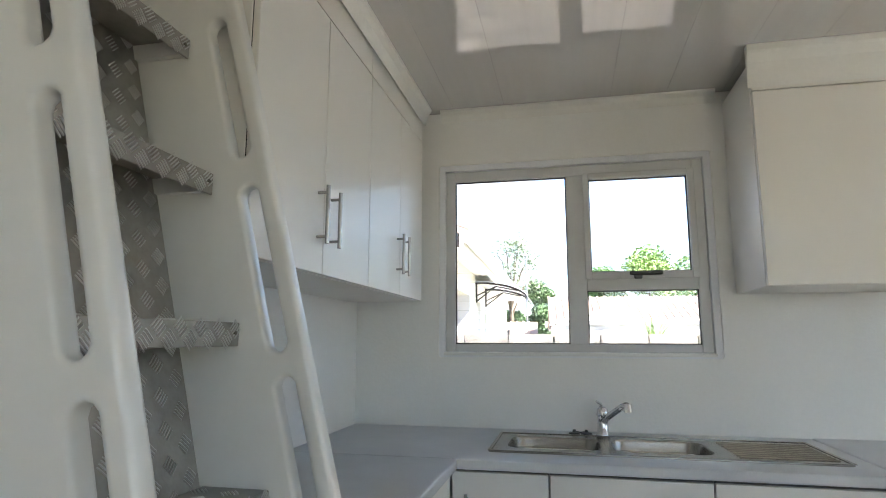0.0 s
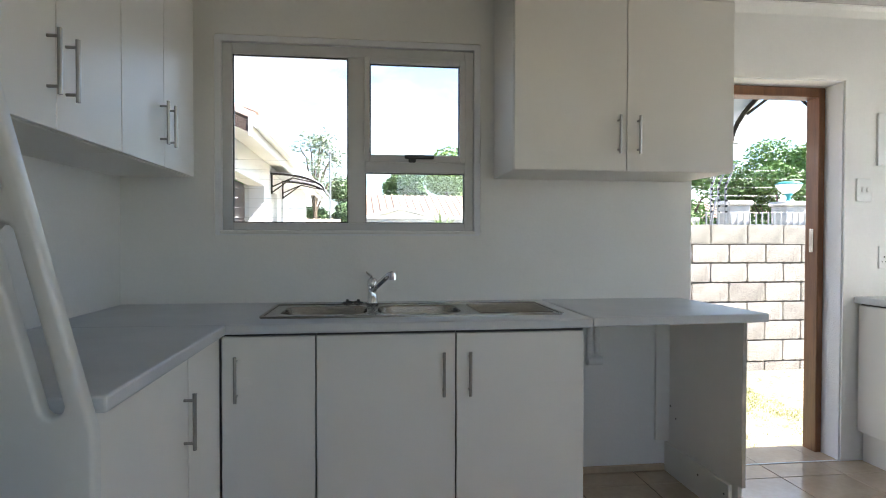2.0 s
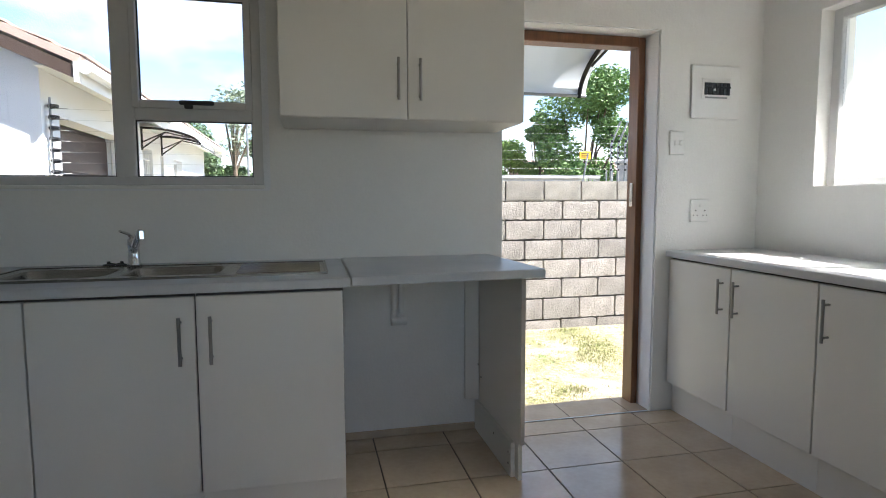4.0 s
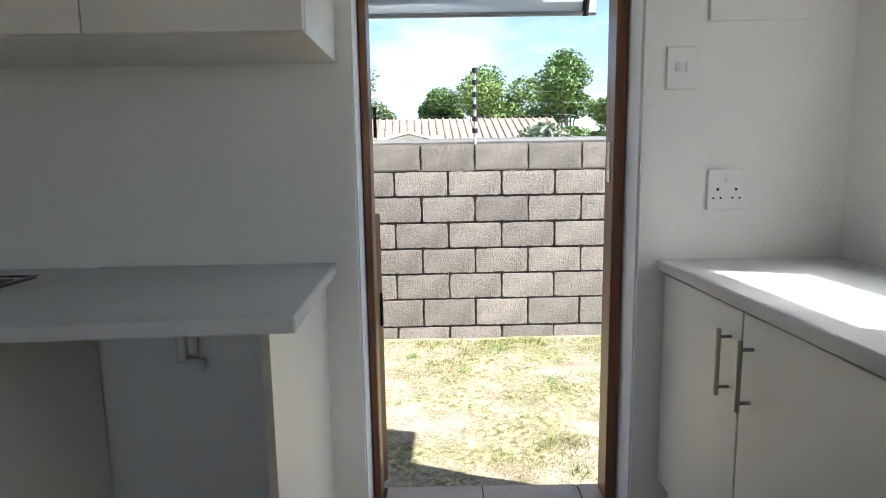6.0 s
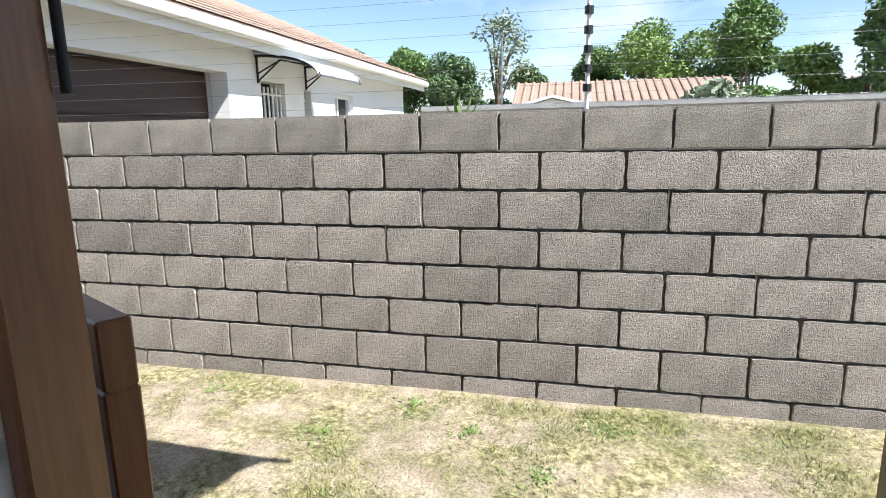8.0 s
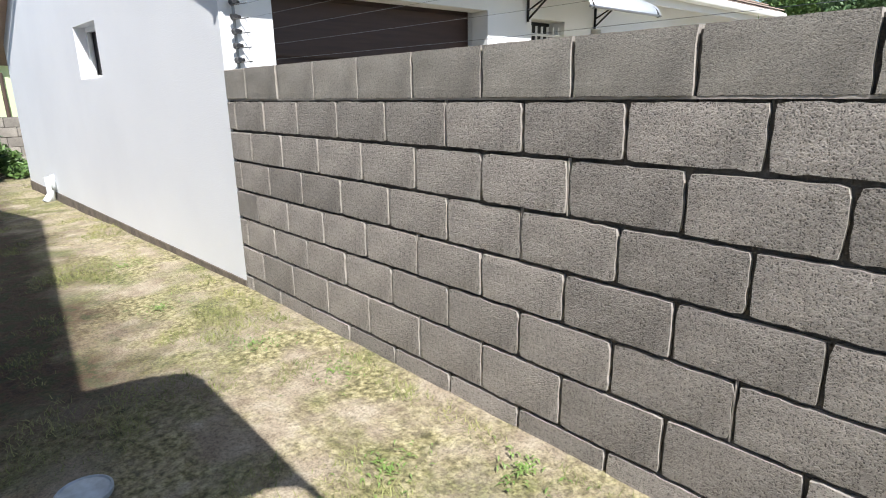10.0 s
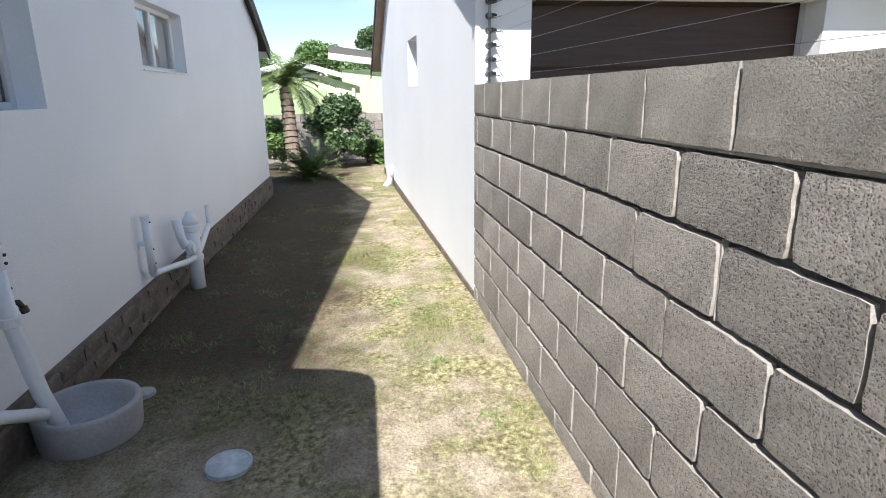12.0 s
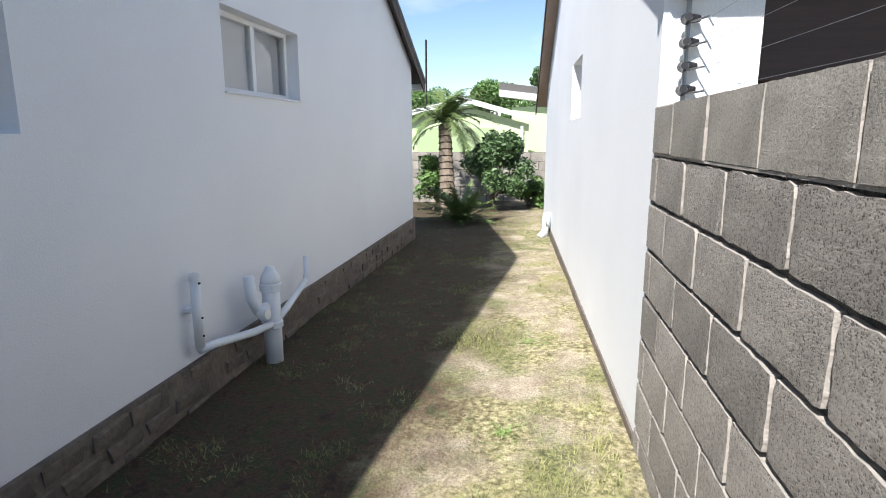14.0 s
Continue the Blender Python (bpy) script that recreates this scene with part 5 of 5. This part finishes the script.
# ---- trees ----
def tree(name, at, height, spread, trunk_h, leaf, n, label, leaf_size=0.16, seed=1, squash=0.8, clumps=14):
    rng = random.Random(seed)
    t = thing(name, at, label, "tree")
    base = Vector(at)
    top = base + Vector((rng.uniform(-0.2, 0.2), rng.uniform(-0.2, 0.2), trunk_h))
    r0 = height * 0.022
    part("trunk", tube([base, base.lerp(top, 0.5) + Vector((0.05, 0, 0)), top], r0, None, 9, r0 * 0.65), M_BARK, t)
    centres = []
    limbs = bmesh.new()
    for k in range(clumps):
        a = rng.uniform(0, 6.283)
        u = rng.uniform(0, 1)
        zc = trunk_h + (height - trunk_h) * (0.12 + 0.8 * u)
        prof = math.sin(math.pi * (0.22 + 0.68 * u)) ** 0.8
        rr = spread * prof * rng.uniform(0.25, 0.85)
        c = base + Vector((rr * math.cos(a), rr * math.sin(a), zc))
        centres.append((c, spread * rng.uniform(0.28, 0.46)))
        tube([top - Vector((0, 0, trunk_h * 0.2 * rng.random())), top.lerp(c, 0.55) + Vector((0, 0, 0.1 * height * rng.random())), c], r0 * 0.42, limbs, 5, r0 * 0.1)
    part("branchwork", limbs, M_BARK, t)
    V, F = [], []
    for k in range(n):
        c, cr = centres[rng.randrange(len(centres))]
        d = Vector((rng.gauss(0, 1), rng.gauss(0, 1), rng.gauss(0, 1))).normalized()
        p = c + Vector((d.x, d.y, d.z * squash)) * cr * (rng.random() ** 0.4)
        s = leaf_size * rng.uniform(0.6, 1.4)
        e1 = Vector((rng.gauss(0, 1), rng.gauss(0, 1), rng.gauss(0, 0.6))).normalized()
        e2 = e1.cross(Vector((rng.gauss(0, 1), rng.gauss(0, 1), rng.gauss(0, 1)))).normalized()
        i = len(V)
        V += [tuple(p - e1 * s), tuple(p + e2 * s * 0.42 + e1 * s * 0.1), tuple(p + e1 * s), tuple(p - e2 * s * 0.42 + e1 * s * 0.1)]
        F.append((i, i + 1, i + 2, i + 3))
    mesh_ob("crown", V, F, leaf, t)
    return t


tree("tree", (9.0, 14.6, -0.2), 4.5, 1.7, 1.0, M_LEAF, 22610, "leafy green tree behind the boundary wall", 0.055, 3)
tree("tree", (10.6, 12.8, -0.2), 3.7, 1.5, 0.9, M_LEAF, 19380, "leafy green tree behind the gate pillars", 0.055, 4)
tree("tree", (7.1, 15.6, -0.2), 2.9, 0.9, 0.6, M_LEAFB, 16150, "dark green tree behind the boundary wall", 0.050, 5)
tree("conifer", (10.1, 20.6, -0.2), 4.9, 0.7, 0.8, M_LEAFD, 14535, "tall narrow dark conifer in the distance", 0.067, 6, 0.35, 30)
tree("tree", at_street(7.6, 34.0, -0.2), 7.2, 3.2, 1.5, M_LEAFB, 24225, "broad bright green tree beyond the tiled roof", 0.101, 7)
tree("tree", at_street(5.2, 37.0, -0.2), 5.6, 2.4, 1.4, M_LEAF, 19380, "green tree beyond the tiled roof", 0.101, 8)
tree("tree", at_street(10.8, 30.0, -0.2), 6.6, 2.6, 1.2, M_LEAF, 20995, "green garden tree beyond the tiled roof", 0.092, 9)
tree("shrub", at_street(6.7, 16.5, -0.2), 2.5, 1.1, 0.3, M_LEAFG, 4500, "rounded grey-green shrub behind the wall", 0.10, 10)
tree("gum_tree", at_street(-0.6, 38.0, -0.2), 9.0, 2.0, 3.6, M_LEAFG, 1300, "tall thin grey-green gum tree", 0.13, 11, 0.7, 16)
tree("tree", at_street(-2.8, 36.0, -0.2), 5.6, 2.3, 1.3, M_LEAFD, 19380, "dark green tree beyond the houses", 0.101, 12)
tree("tree", at_street(-6.0, 38.0, -0.2), 6.6, 2.4, 1.5, M_LEAF, 19380, "green tree beyond the houses", 0.109, 13)
tree("tree", at_street(-9.5, 40.0, -0.2), 6.8, 2.6, 1.5, M_LEAFG, 17765, "olive green tree beyond the houses", 0.109, 14)
tree("tree", at_street(0.6, 40.0, -0.2), 5.0, 2.2, 1.2, M_LEAFD, 17765, "dark green tree beyond the houses", 0.105, 15)
tree("tree", at_street(-13.5, 39.0, -0.2), 6.4, 2.7, 1.5, M_LEAFD, 17765, "dark green tree beyond the houses", 0.109, 16)
tree("conifer", at_plot(-22.0, 5.9, -0.6), 4.7, 1.0, 1.0, M_LEAFD, 16150, "dark conifer behind the green house", 0.076, 17, 0.6, 24)
tree("tree", at_plot(-30.0, 3.0, -0.6), 4.3, 2.2, 1.5, M_LEAF, 16150, "green tree behind the green house", 0.092, 18)
tree("tree", at_plot(-32.0, 6.5, -0.6), 3.9, 2.4, 1.5, M_LEAFG, 16150, "olive green tree behind the green house", 0.092, 19)
tree("tree", at_plot(-33.0, -1.0, -0.6), 4.2, 2.4, 1.5, M_LEAF, 12920, "green tree behind the green house", 0.101, 20)


def lamp_post():
    l = thing("street_lamp", (0.9, 30.0, -0.2), "thin grey street lamp post", "street lamp")
    part("post", tube([(0.5, 30.0, -0.2), (0.5, 30.0, 5.4)], 0.05, None, 8), M_GALV, l)
    part("head", box(0.42, 0.58, 29.85, 30.3, 5.4, 5.5, 0.03), M_GALV, l)
    settle(l, STREET)


lamp_post()


def tiled_house(at, w, dpt, hw, hr, wallm, roofm, label):
    x, y, z = at
    h = thing("far_house", at, label, "house")
    part("wall", box(x - w / 2, x + w / 2, y, y + dpt, z, z + hw), wallm, h)
    o = [(y - 0.5, z + hw - 0.05), (y + dpt + 0.5, z + hw - 0.05), (y + dpt / 2, z + hw + hr)]
    r = part("roof", prism(o, 'x', x - w / 2 - 0.4, x + w / 2 + 0.4), roofm, h)
    b = bmesh.new()
    k = 0
    n = int((w + 0.8) / 0.3)
    for i in range(n):
        xx = x - w / 2 - 0.4 + i * 0.3
        tube([(xx, y - 0.52, z + hw - 0.03), (xx, y + dpt / 2, z + hw + hr + 0.01)], 0.05, b, 5, None, False)
    part("roof_tiles", b, roofm, r)
    part("fascia", box(x - w / 2 - 0.4, x + w / 2 + 0.4, y - 0.54, y - 0.50, z + hw - 0.22, z + hw - 0.05), M_FASC, h)
    for i in range(3):
        xx = x - w / 3 + i * w / 3
        part("window", box(xx - 0.5, xx + 0.5, y - 0.02, y + 0.05, z + 0.9, z + 1.9), M_NIGHT, h)
    return h


settle(tiled_house((5.4, 24.0, -0.2), 7.0, 6.0, 2.0, 1.35, M_FASC, M_ROOFP, "low white house with a pale clay tiled roof"), STREET)
settle(tiled_house((-3.4, 27.0, -0.2), 8.0, 6.0, 1.45, 0.9, M_CREAM, M_ROOFP, "low cream house with a pale clay tiled roof"), STREET)
tiled_house((17.0, 26.0, -0.2), 8.0, 6.0, 2.2, 1.1, M_CREAM, M_ROOFP, "low cream house beyond the fence")


def white_gable():
    h = thing("white_outbuilding", (3.0, 20, -0.2), "white gabled outbuilding beyond the wall", "house")
    part("wall", prism([(1.6, -0.2), (4.6, -0.2), (4.6, 1.75), (3.0, 2.15), (1.6, 1.8)], 'y', 20.0, 22.0), M_FASC, h)
    part("roof_edge", prism([(1.4, 1.76), (3.0, 2.17), (4.8, 1.72), (4.8, 1.79), (3.0, 2.25), (1.4, 1.84)], 'y', 19.8, 22.1), M_FASC, h)
    part("post", box(3.85, 4.05, 19.7, 19.9, -0.2, 2.1), M_FASC, h)
    settle(h, STREET)


white_gable()


def distant_east():
    for k, (y, w, m) in enumerate(((9.0, 6.0, M_CREAM), (18.0, 7.0, M_FASC), (2.0, 6.0, M_CREAM))):
        h = thing("distant_house", (45, y, -0.2), "distant pale house with a red roof", "house", "distant houses")
        part("wall", box(45, 51, y - w / 2, y + w / 2, -0.2, 3.0), m, h)
        part("roof", prism([(y - w / 2 - 0.4, 2.9), (y + w / 2 + 0.4, 2.9), (y, 4.6)], 'x', 44.6, 51.4), M_ROOF, h)
    for k, (x, y) in enumerate(((38, 14), (40, 6), (39, 22), (36, 27))):
        tree("tree", (x, y, -0.2), 3.6, 2.2, 0.8, M_LEAFG, 2500, "distant olive green garden tree", 0.3, 30 + k)
    setting("side_boundary_wall", box(9.2, 9.35, -8, 5.9, -0.3, 1.15), M_CONC, "low grey boundary wall beside the house", "wall")


distant_east()

# ---- palm, shrubs, garden wall and green house at the end of the passage ----
def frond(V, F, base, az, elev, length, droop, rng, width=0.26, n=18):
    d0 = Vector((math.cos(az), math.sin(az), 0))
    pts = []
    p, e = Vector(base), elev
    for k in range(n + 1):
        pts.append(p.copy())
        p = p + (d0 * math.cos(e) + Vector((0, 0, 1)) * math.sin(e)) * (length / n)
        e -= droop / n
    side = Vector((-d0.y, d0.x, 0))
    for k in range(1, n + 1):
        t = (pts[k] - pts[k - 1]).normalized()
        w = width * math.sin(math.pi * (0.12 + 0.82 * k / n)) + 0.03
        i = len(V)
        V += [tuple(pts[k - 1] - side * 0.008), tuple(pts[k - 1] + side * 0.008), tuple(pts[k] + side * 0.006), tuple(pts[k] - side * 0.006)]
        F.append((i, i + 1, i + 2, i + 3))
        for s in (-1, 1):
            for h in (0.0, 0.5):
                q = pts[k - 1].lerp(pts[k], h)
                tip = q + side * s * w + t * w * 0.75 + Vector((0, 0, -0.25 * w + rng.uniform(-0.03, 0.05)))
                i = len(V)
                V += [tuple(q), tuple(q + t * 0.028), tuple(tip)]
                F.append((i, i + 1, i + 2))


def palm():
    rng = random.Random(5)
    at = Vector((-9.2, 3.62, -0.32))
    p = thing("palm_tree", at, "short palm with a ringed trunk and arching fronds", "palm tree")
    top = at + Vector((-0.35, -0.12, 1.75))
    pts = [at.lerp(top, k / 14) + Vector((0.10 * math.sin(k / 14 * 2.4), 0, 0)) for k in range(15)]
    b = bmesh.new()
    for k in range(14):
        tube([pts[k], pts[k].lerp(pts[k + 1], 0.92)], 0.175 - 0.003 * k, b, 12, 0.15 - 0.003 * k)
    part("trunk", b, M_PALMT, p)
    V, F = [], []
    for k in range(46):
        el = rng.uniform(-0.1, 1.35)
        frond(V, F, top + Vector((0, 0, rng.uniform(-0.05, 0.15))), rng.uniform(0, 6.283), el, rng.uniform(0.9, 1.25), rng.uniform(1.0, 1.7), rng, 0.17)
    mesh_ob("crown", V, F, M_FROND, p)
    settle(p, PLOT)
    p.location.z += 0.02
    q = thing("cycad", (-8.0, 3.98, -0.33), "low cycad with stiff arching green fronds", "plant")
    V, F = [], []
    for k in range(34):
        frond(V, F, Vector((-8.0, 3.98, -0.31)), rng.uniform(0, 6.283), rng.uniform(0.35, 1.4), rng.uniform(0.65, 0.95), rng.uniform(0.5, 1.0), rng, 0.13, 14)
    mesh_ob("fronds", V, F, M_FROND, q)
    settle(q, PLOT)


palm()


def spiky_plant(at, n, length, label, seed):
    rng = random.Random(seed)
    q = thing("spiky_plant", at, label, "plant")
    V, F = [], []
    for k in range(n):
        az, el, l = rng.uniform(0, 6.283), rng.uniform(0.5, 1.45), length * rng.uniform(0.7, 1.1)
        d = Vector((math.cos(az) * math.cos(el), math.sin(az) * math.cos(el), math.sin(el)))
        sd = Vector((-math.sin(az), math.cos(az), 0)) * 0.022
        b, i = Vector(at), len(V)
        m = b + d * l * 0.5
        V += [tuple(b - sd), tuple(b + sd), tuple(m + sd), tuple(m - sd), tuple(b + d * l + Vector((0, 0, -0.06)))]
        F += [(i, i + 1, i + 2, i + 3), (i + 3, i + 2, i + 4)]
    mesh_ob("leaves", V, F, M_LEAFB, q)
    part("stem", tube([(at[0], at[1], -0.25), at], 0.05, None, 7), M_BARK, q)


spiky_plant((6.2, 8.9, 1.15), 40, 0.42, "spiky yellow-green plant behind the block wall", 3)
spiky_plant((2.15, 8.5, 1.15), 40, 0.5, "spiky yellow-green plant behind the block wall", 4)
tree("shrub", at_plot(-9.7, 4.55, -0.34), 1.55, 0.72, 0.25, M_LEAFD, 8000, "dense dark green shrub beside the palm", 0.05, 41, 0.95, 16)
tree("shrub", at_plot(-10.2, 5.35, -0.34), 0.62, 0.5, 0.1, M_LEAF, 2600, "low green shrub by the garden wall", 0.05, 42)
tree("shrub", at_plot(-9.8, 3.2, -0.34), 1.2, 0.5, 0.2, M_LEAF, 2500, "green shrub behind the palm", 0.05, 43)


def green_house():
    h = thing("green_house", (-16, 4, -0.4), "pale green plastered house with white barge boards", "house")
    part("wall", prism([(-0.5, -0.5), (5.15, -0.5), (5.15, 1.55), (3.2, 2.1), (-0.5, 1.25)], 'x', -16.2, -15.9), M_GREEN, h)
    part("barge_board", prism([(-0.8, 1.28), (3.2, 2.20), (5.3, 1.62), (5.3, 1.76), (3.2, 2.36), (-0.8, 1.42)], 'x', -15.9, -15.6), M_FASC, h, "white barge board")
    part("wall", box(-17.2, -16.9, 4.6, 9.5, -0.5, 2.1), M_GREEN, h)
    part("fascia", prism([(4.2, 2.42), (9.6, 1.75), (9.6, 1.95), (4.2, 2.62)], 'x', -16.95, -16.6), M_FASC, h, "white fascia board")
    part("roof", prism([(4.2, 2.60), (9.6, 1.93), (9.6, 2.15), (4.2, 2.85)], 'x', -20.0, -16.7), M_ROOFD, h, "dark roof slope")
    part("window", box(-15.9, -15.86, 1.7, 4.1, 0.55, 1.45), surface("green_shutter", (0.36, 0.46, 0.25), None, 3, 0.7), h, "closed green shutter")
    part("window", box(-15.9, -15.86, -0.2, 1.2, 0.4, 1.2), M_BLIND, h, "pale window")
    part("downpipe", tube([(-15.82, 4.95, -0.4), (-15.82, 4.95, 1.5)], 0.05, None, 8), M_FASC, h)
    part("downpipe", tube([(-16.8, 6.3, -0.4), (-16.8, 6.3, 1.9)], 0.05, None, 8), M_BROWN, h)
    pole = thing("fence_post_dark", (-10.6, 3.45, -0.35), "dark leaning wooden post by the palm", "post")
    part("post", tube([(-10.6, 3.5, -0.35), (-10.55, 3.4, 1.35)], 0.05, None, 8), M_BROWN, pole)
    mast = thing("antenna_mast", (-22, 0.95, -0.4), "thin lattice antenna mast", "mast")
    part("mast", tube([(-22, 0.95, -0.4), (-22, 0.95, 5.0)], 0.04, None, 6), M_IRON, mast)
    for o in (h, pole, mast):
        settle(o, PLOT)


green_house()


def garden_wall():
    w = tagged(new("garden_wall"), "grey cement block garden wall behind the shrubs", "wall", "", "structure")
    ORIGIN[w] = Vector((0, 0, 0))
    part("core", box(-11.56, -11.46, -1.0, 7.0, -0.6, 0.84), M_MORTAR, w)
    me = None
    for r in range(6):
        y = -1.0 + (0.2 if r % 2 else 0)
        while y < 6.9:
            if me is None:
                o = part("block", box(-11.475, -11.44, y + 0.006, y + 0.394, -0.36 + r * 0.2, -0.168 + r * 0.2, 0.006), M_CAP, w)
                me, y0 = o.data, y
            else:
                o = new("block", me)
                o.parent = w
                o.location = (0, y - y0, r * 0.2)
            y += 0.4
    settle(w, PLOT)


garden_wall()

# ---- plinth stones of the house ----
def plinth_stones():
    rng = random.Random(9)
    kinds = []
    for k in range(5):
        b = box(-0.11, 0.11, -0.012, 0.018, -0.042, 0.042, 0.014)
        for v in b.verts:
            v.co += Vector((rng.uniform(-0.02, 0.02), rng.uniform(-0.006, 0.006), rng.uniform(-0.012, 0.012)))
        o = part("stone", b, M_PLINTH, plinth)
        o.location = (2.4 - 0.24 * k, YO + 0.03, -0.07)
        kinds.append(o.data)
    for r in range(3):
        x = 2.5 - r * 0.1
        while x > -5.95:
            if not (r == 0 and x > 1.3) and rng.random() < 0.62:
                o = new("stone", rng.choice(kinds))
                o.parent = plinth
                o.location = (x, YO + 0.020 + rng.uniform(-0.006, 0.006), -0.045 - r * 0.10)
            x -= 0.235 + rng.uniform(-0.01, 0.03)


plinth_stones()

# ---- floor tiles ----
def floor_tiles():
    p = 0.352
    me = None
    i0 = int((3.585 - XW) / p) + 1
    for i in range(-3, i0 + 1):
        for j in range(-1, 14):
            x1, y1 = 3.585 - i * p, 3.505 - j * p
            x0, y0 = x1 - p, y1 - p
            a, b2, c, d = max(x0, XW) + 0.003, min(x1, XE) - 0.003, max(y0, YS) + 0.003, min(y1, YI - 0.014) - 0.003
            if b2 - a < 0.01 or d - c < 0.01:
                continue
            full = b2 - a > p - 0.008 and d - c > p - 0.008
            if full and me:
                o = new("tile", me)
                o.parent = floor
                o.location = (a - ref[0], c - ref[1], 0)
            else:
                o = part("tile", box(a, b2, c, d, -0.0055, 0.0, 0.0015), M_TILE, floor)
                if full:
                    me, ref = o.data, (a, c)
    for k in range(3):
        x1 = min(3.585 - (k - 1) * p, 3.699) - 0.002
        x0 = max(3.585 - k * p, 2.844) + 0.002
        if x1 > x0:
            part("tile", box(x0, x1, YI - 0.010, YO + 0.015, -0.0035, 0.0005, 0.001), M_TILE, bpy.data.objects["threshold"])


floor_tiles()

# ---- the block wall ----
def block_wall():
    WX, NY, p = -0.165, 5.8771, 0.4013
    wall = setting("wall_blocks", box(WX + 0.003, 10.5, NY + 0.022, NY + 0.13, -0.6, 1.325), M_MORTAR, "grey cement block boundary wall with raked joints", "wall")
    rng = random.Random(21)
    levels = [1.335, 1.148, 0.957, 0.760, 0.563, 0.368, 0.170, -0.045, -0.245]
    kinds = {}
    beads = bmesh.new()
    for r in range(8):
        z1, z0 = levels[r], levels[r + 1]
        h = z1 - z0 - (0.003 if r == 0 else 0.017)
        for k in range(3):
            b = bmesh.new()
            nx, nz = 12, 6
            grid = {}
            for i in range(nx + 1):
                for j in range(nz + 1):
                    rim = i in (0, nx) or j in (0, nz)
                    u = 0.0075 + 0.385 * i / nx + rng.uniform(-0.003, 0.003)
                    v = h * j / nz + (rng.uniform(-0.0028, 0.0028) if r else rng.uniform(-0.001, 0.001))
                    if i in (0, nx) and j in (0, nz) and r:
                        u += 0.0035 if i == 0 else -0.0035
                        v += 0.003 if j == 0 else -0.003
                    grid[i, j] = b.verts.new((u, (0.0022 if rim else 0.0) + rng.uniform(-0.0008, 0.0008), v))
            for i in range(nx):
                for j in range(nz):
                    b.faces.new((grid[i, j], grid[i + 1, j], grid[i + 1, j + 1], grid[i, j + 1]))
            ring = [grid[i, 0] for i in range(nx)] + [grid[nx, j] for j in range(nz)] + [grid[i, nz] for i in range(nx, 0, -1)] + [grid[0, j] for j in range(nz, 0, -1)]
            back = [b.verts.new((v.co.x, 0.06, v.co.z)) for v in ring]
            for i in range(len(ring)):
                q = (i + 1) % len(ring)
                b.faces.new((ring[q], ring[i], back[i], back[q])).material_index = 1
            me = bpy.data.meshes.new("block")
            b.to_mesh(me)
            b.free()
            me.materials.append(M_CAP if r == 0 else M_BLOCK)
            me.materials.append(M_BEAD)
            kinds[r, k] = me
        x = 2.5532 - 8 * p + (0.499 * p if r % 2 else 0.0)
        while x < 9.9:
            step = p
            if x < WX + 0.002:
                wcut = x + step - WX
                if wcut > 0.03:
                    o = part("block", box(WX + 0.004, x + step - 0.0045, NY, NY + 0.06, z0 + 0.003, z0 + 0.003 + h, 0.006), M_CAP if r == 0 else M_BLOCK, wall)
            else:
                o = new("block", kinds[r, rng.randrange(3)])
                o.parent = wall
                o.location = (x, NY + rng.uniform(-0.003, 0.003), z0 + 0.004)
                o.scale = (step / 0.4, 1, 1)
            if r and x > WX and rng.random() < 0.25:
                box(x - 0.006, x - 0.002, NY + 0.007, NY + 0.024, z0, z1 - 0.002, 0, beads)
            x += step
        if r == 1:
            box(WX + 0.01, 10.4, NY + 0.006, NY + 0.024, z1 - 0.005, z1 + 0.003, 0, beads)
    part("mortar_bead", beads, M_BEAD, wall, "pale mortar squeezed in the joints")
    wall.matrix_world = Matrix.Translation((2.3, NY, 0)) @ Matrix.Rotation(ASKEW, 4, 'Z') @ Matrix.Translation((-2.3, -NY, 0))


block_wall()
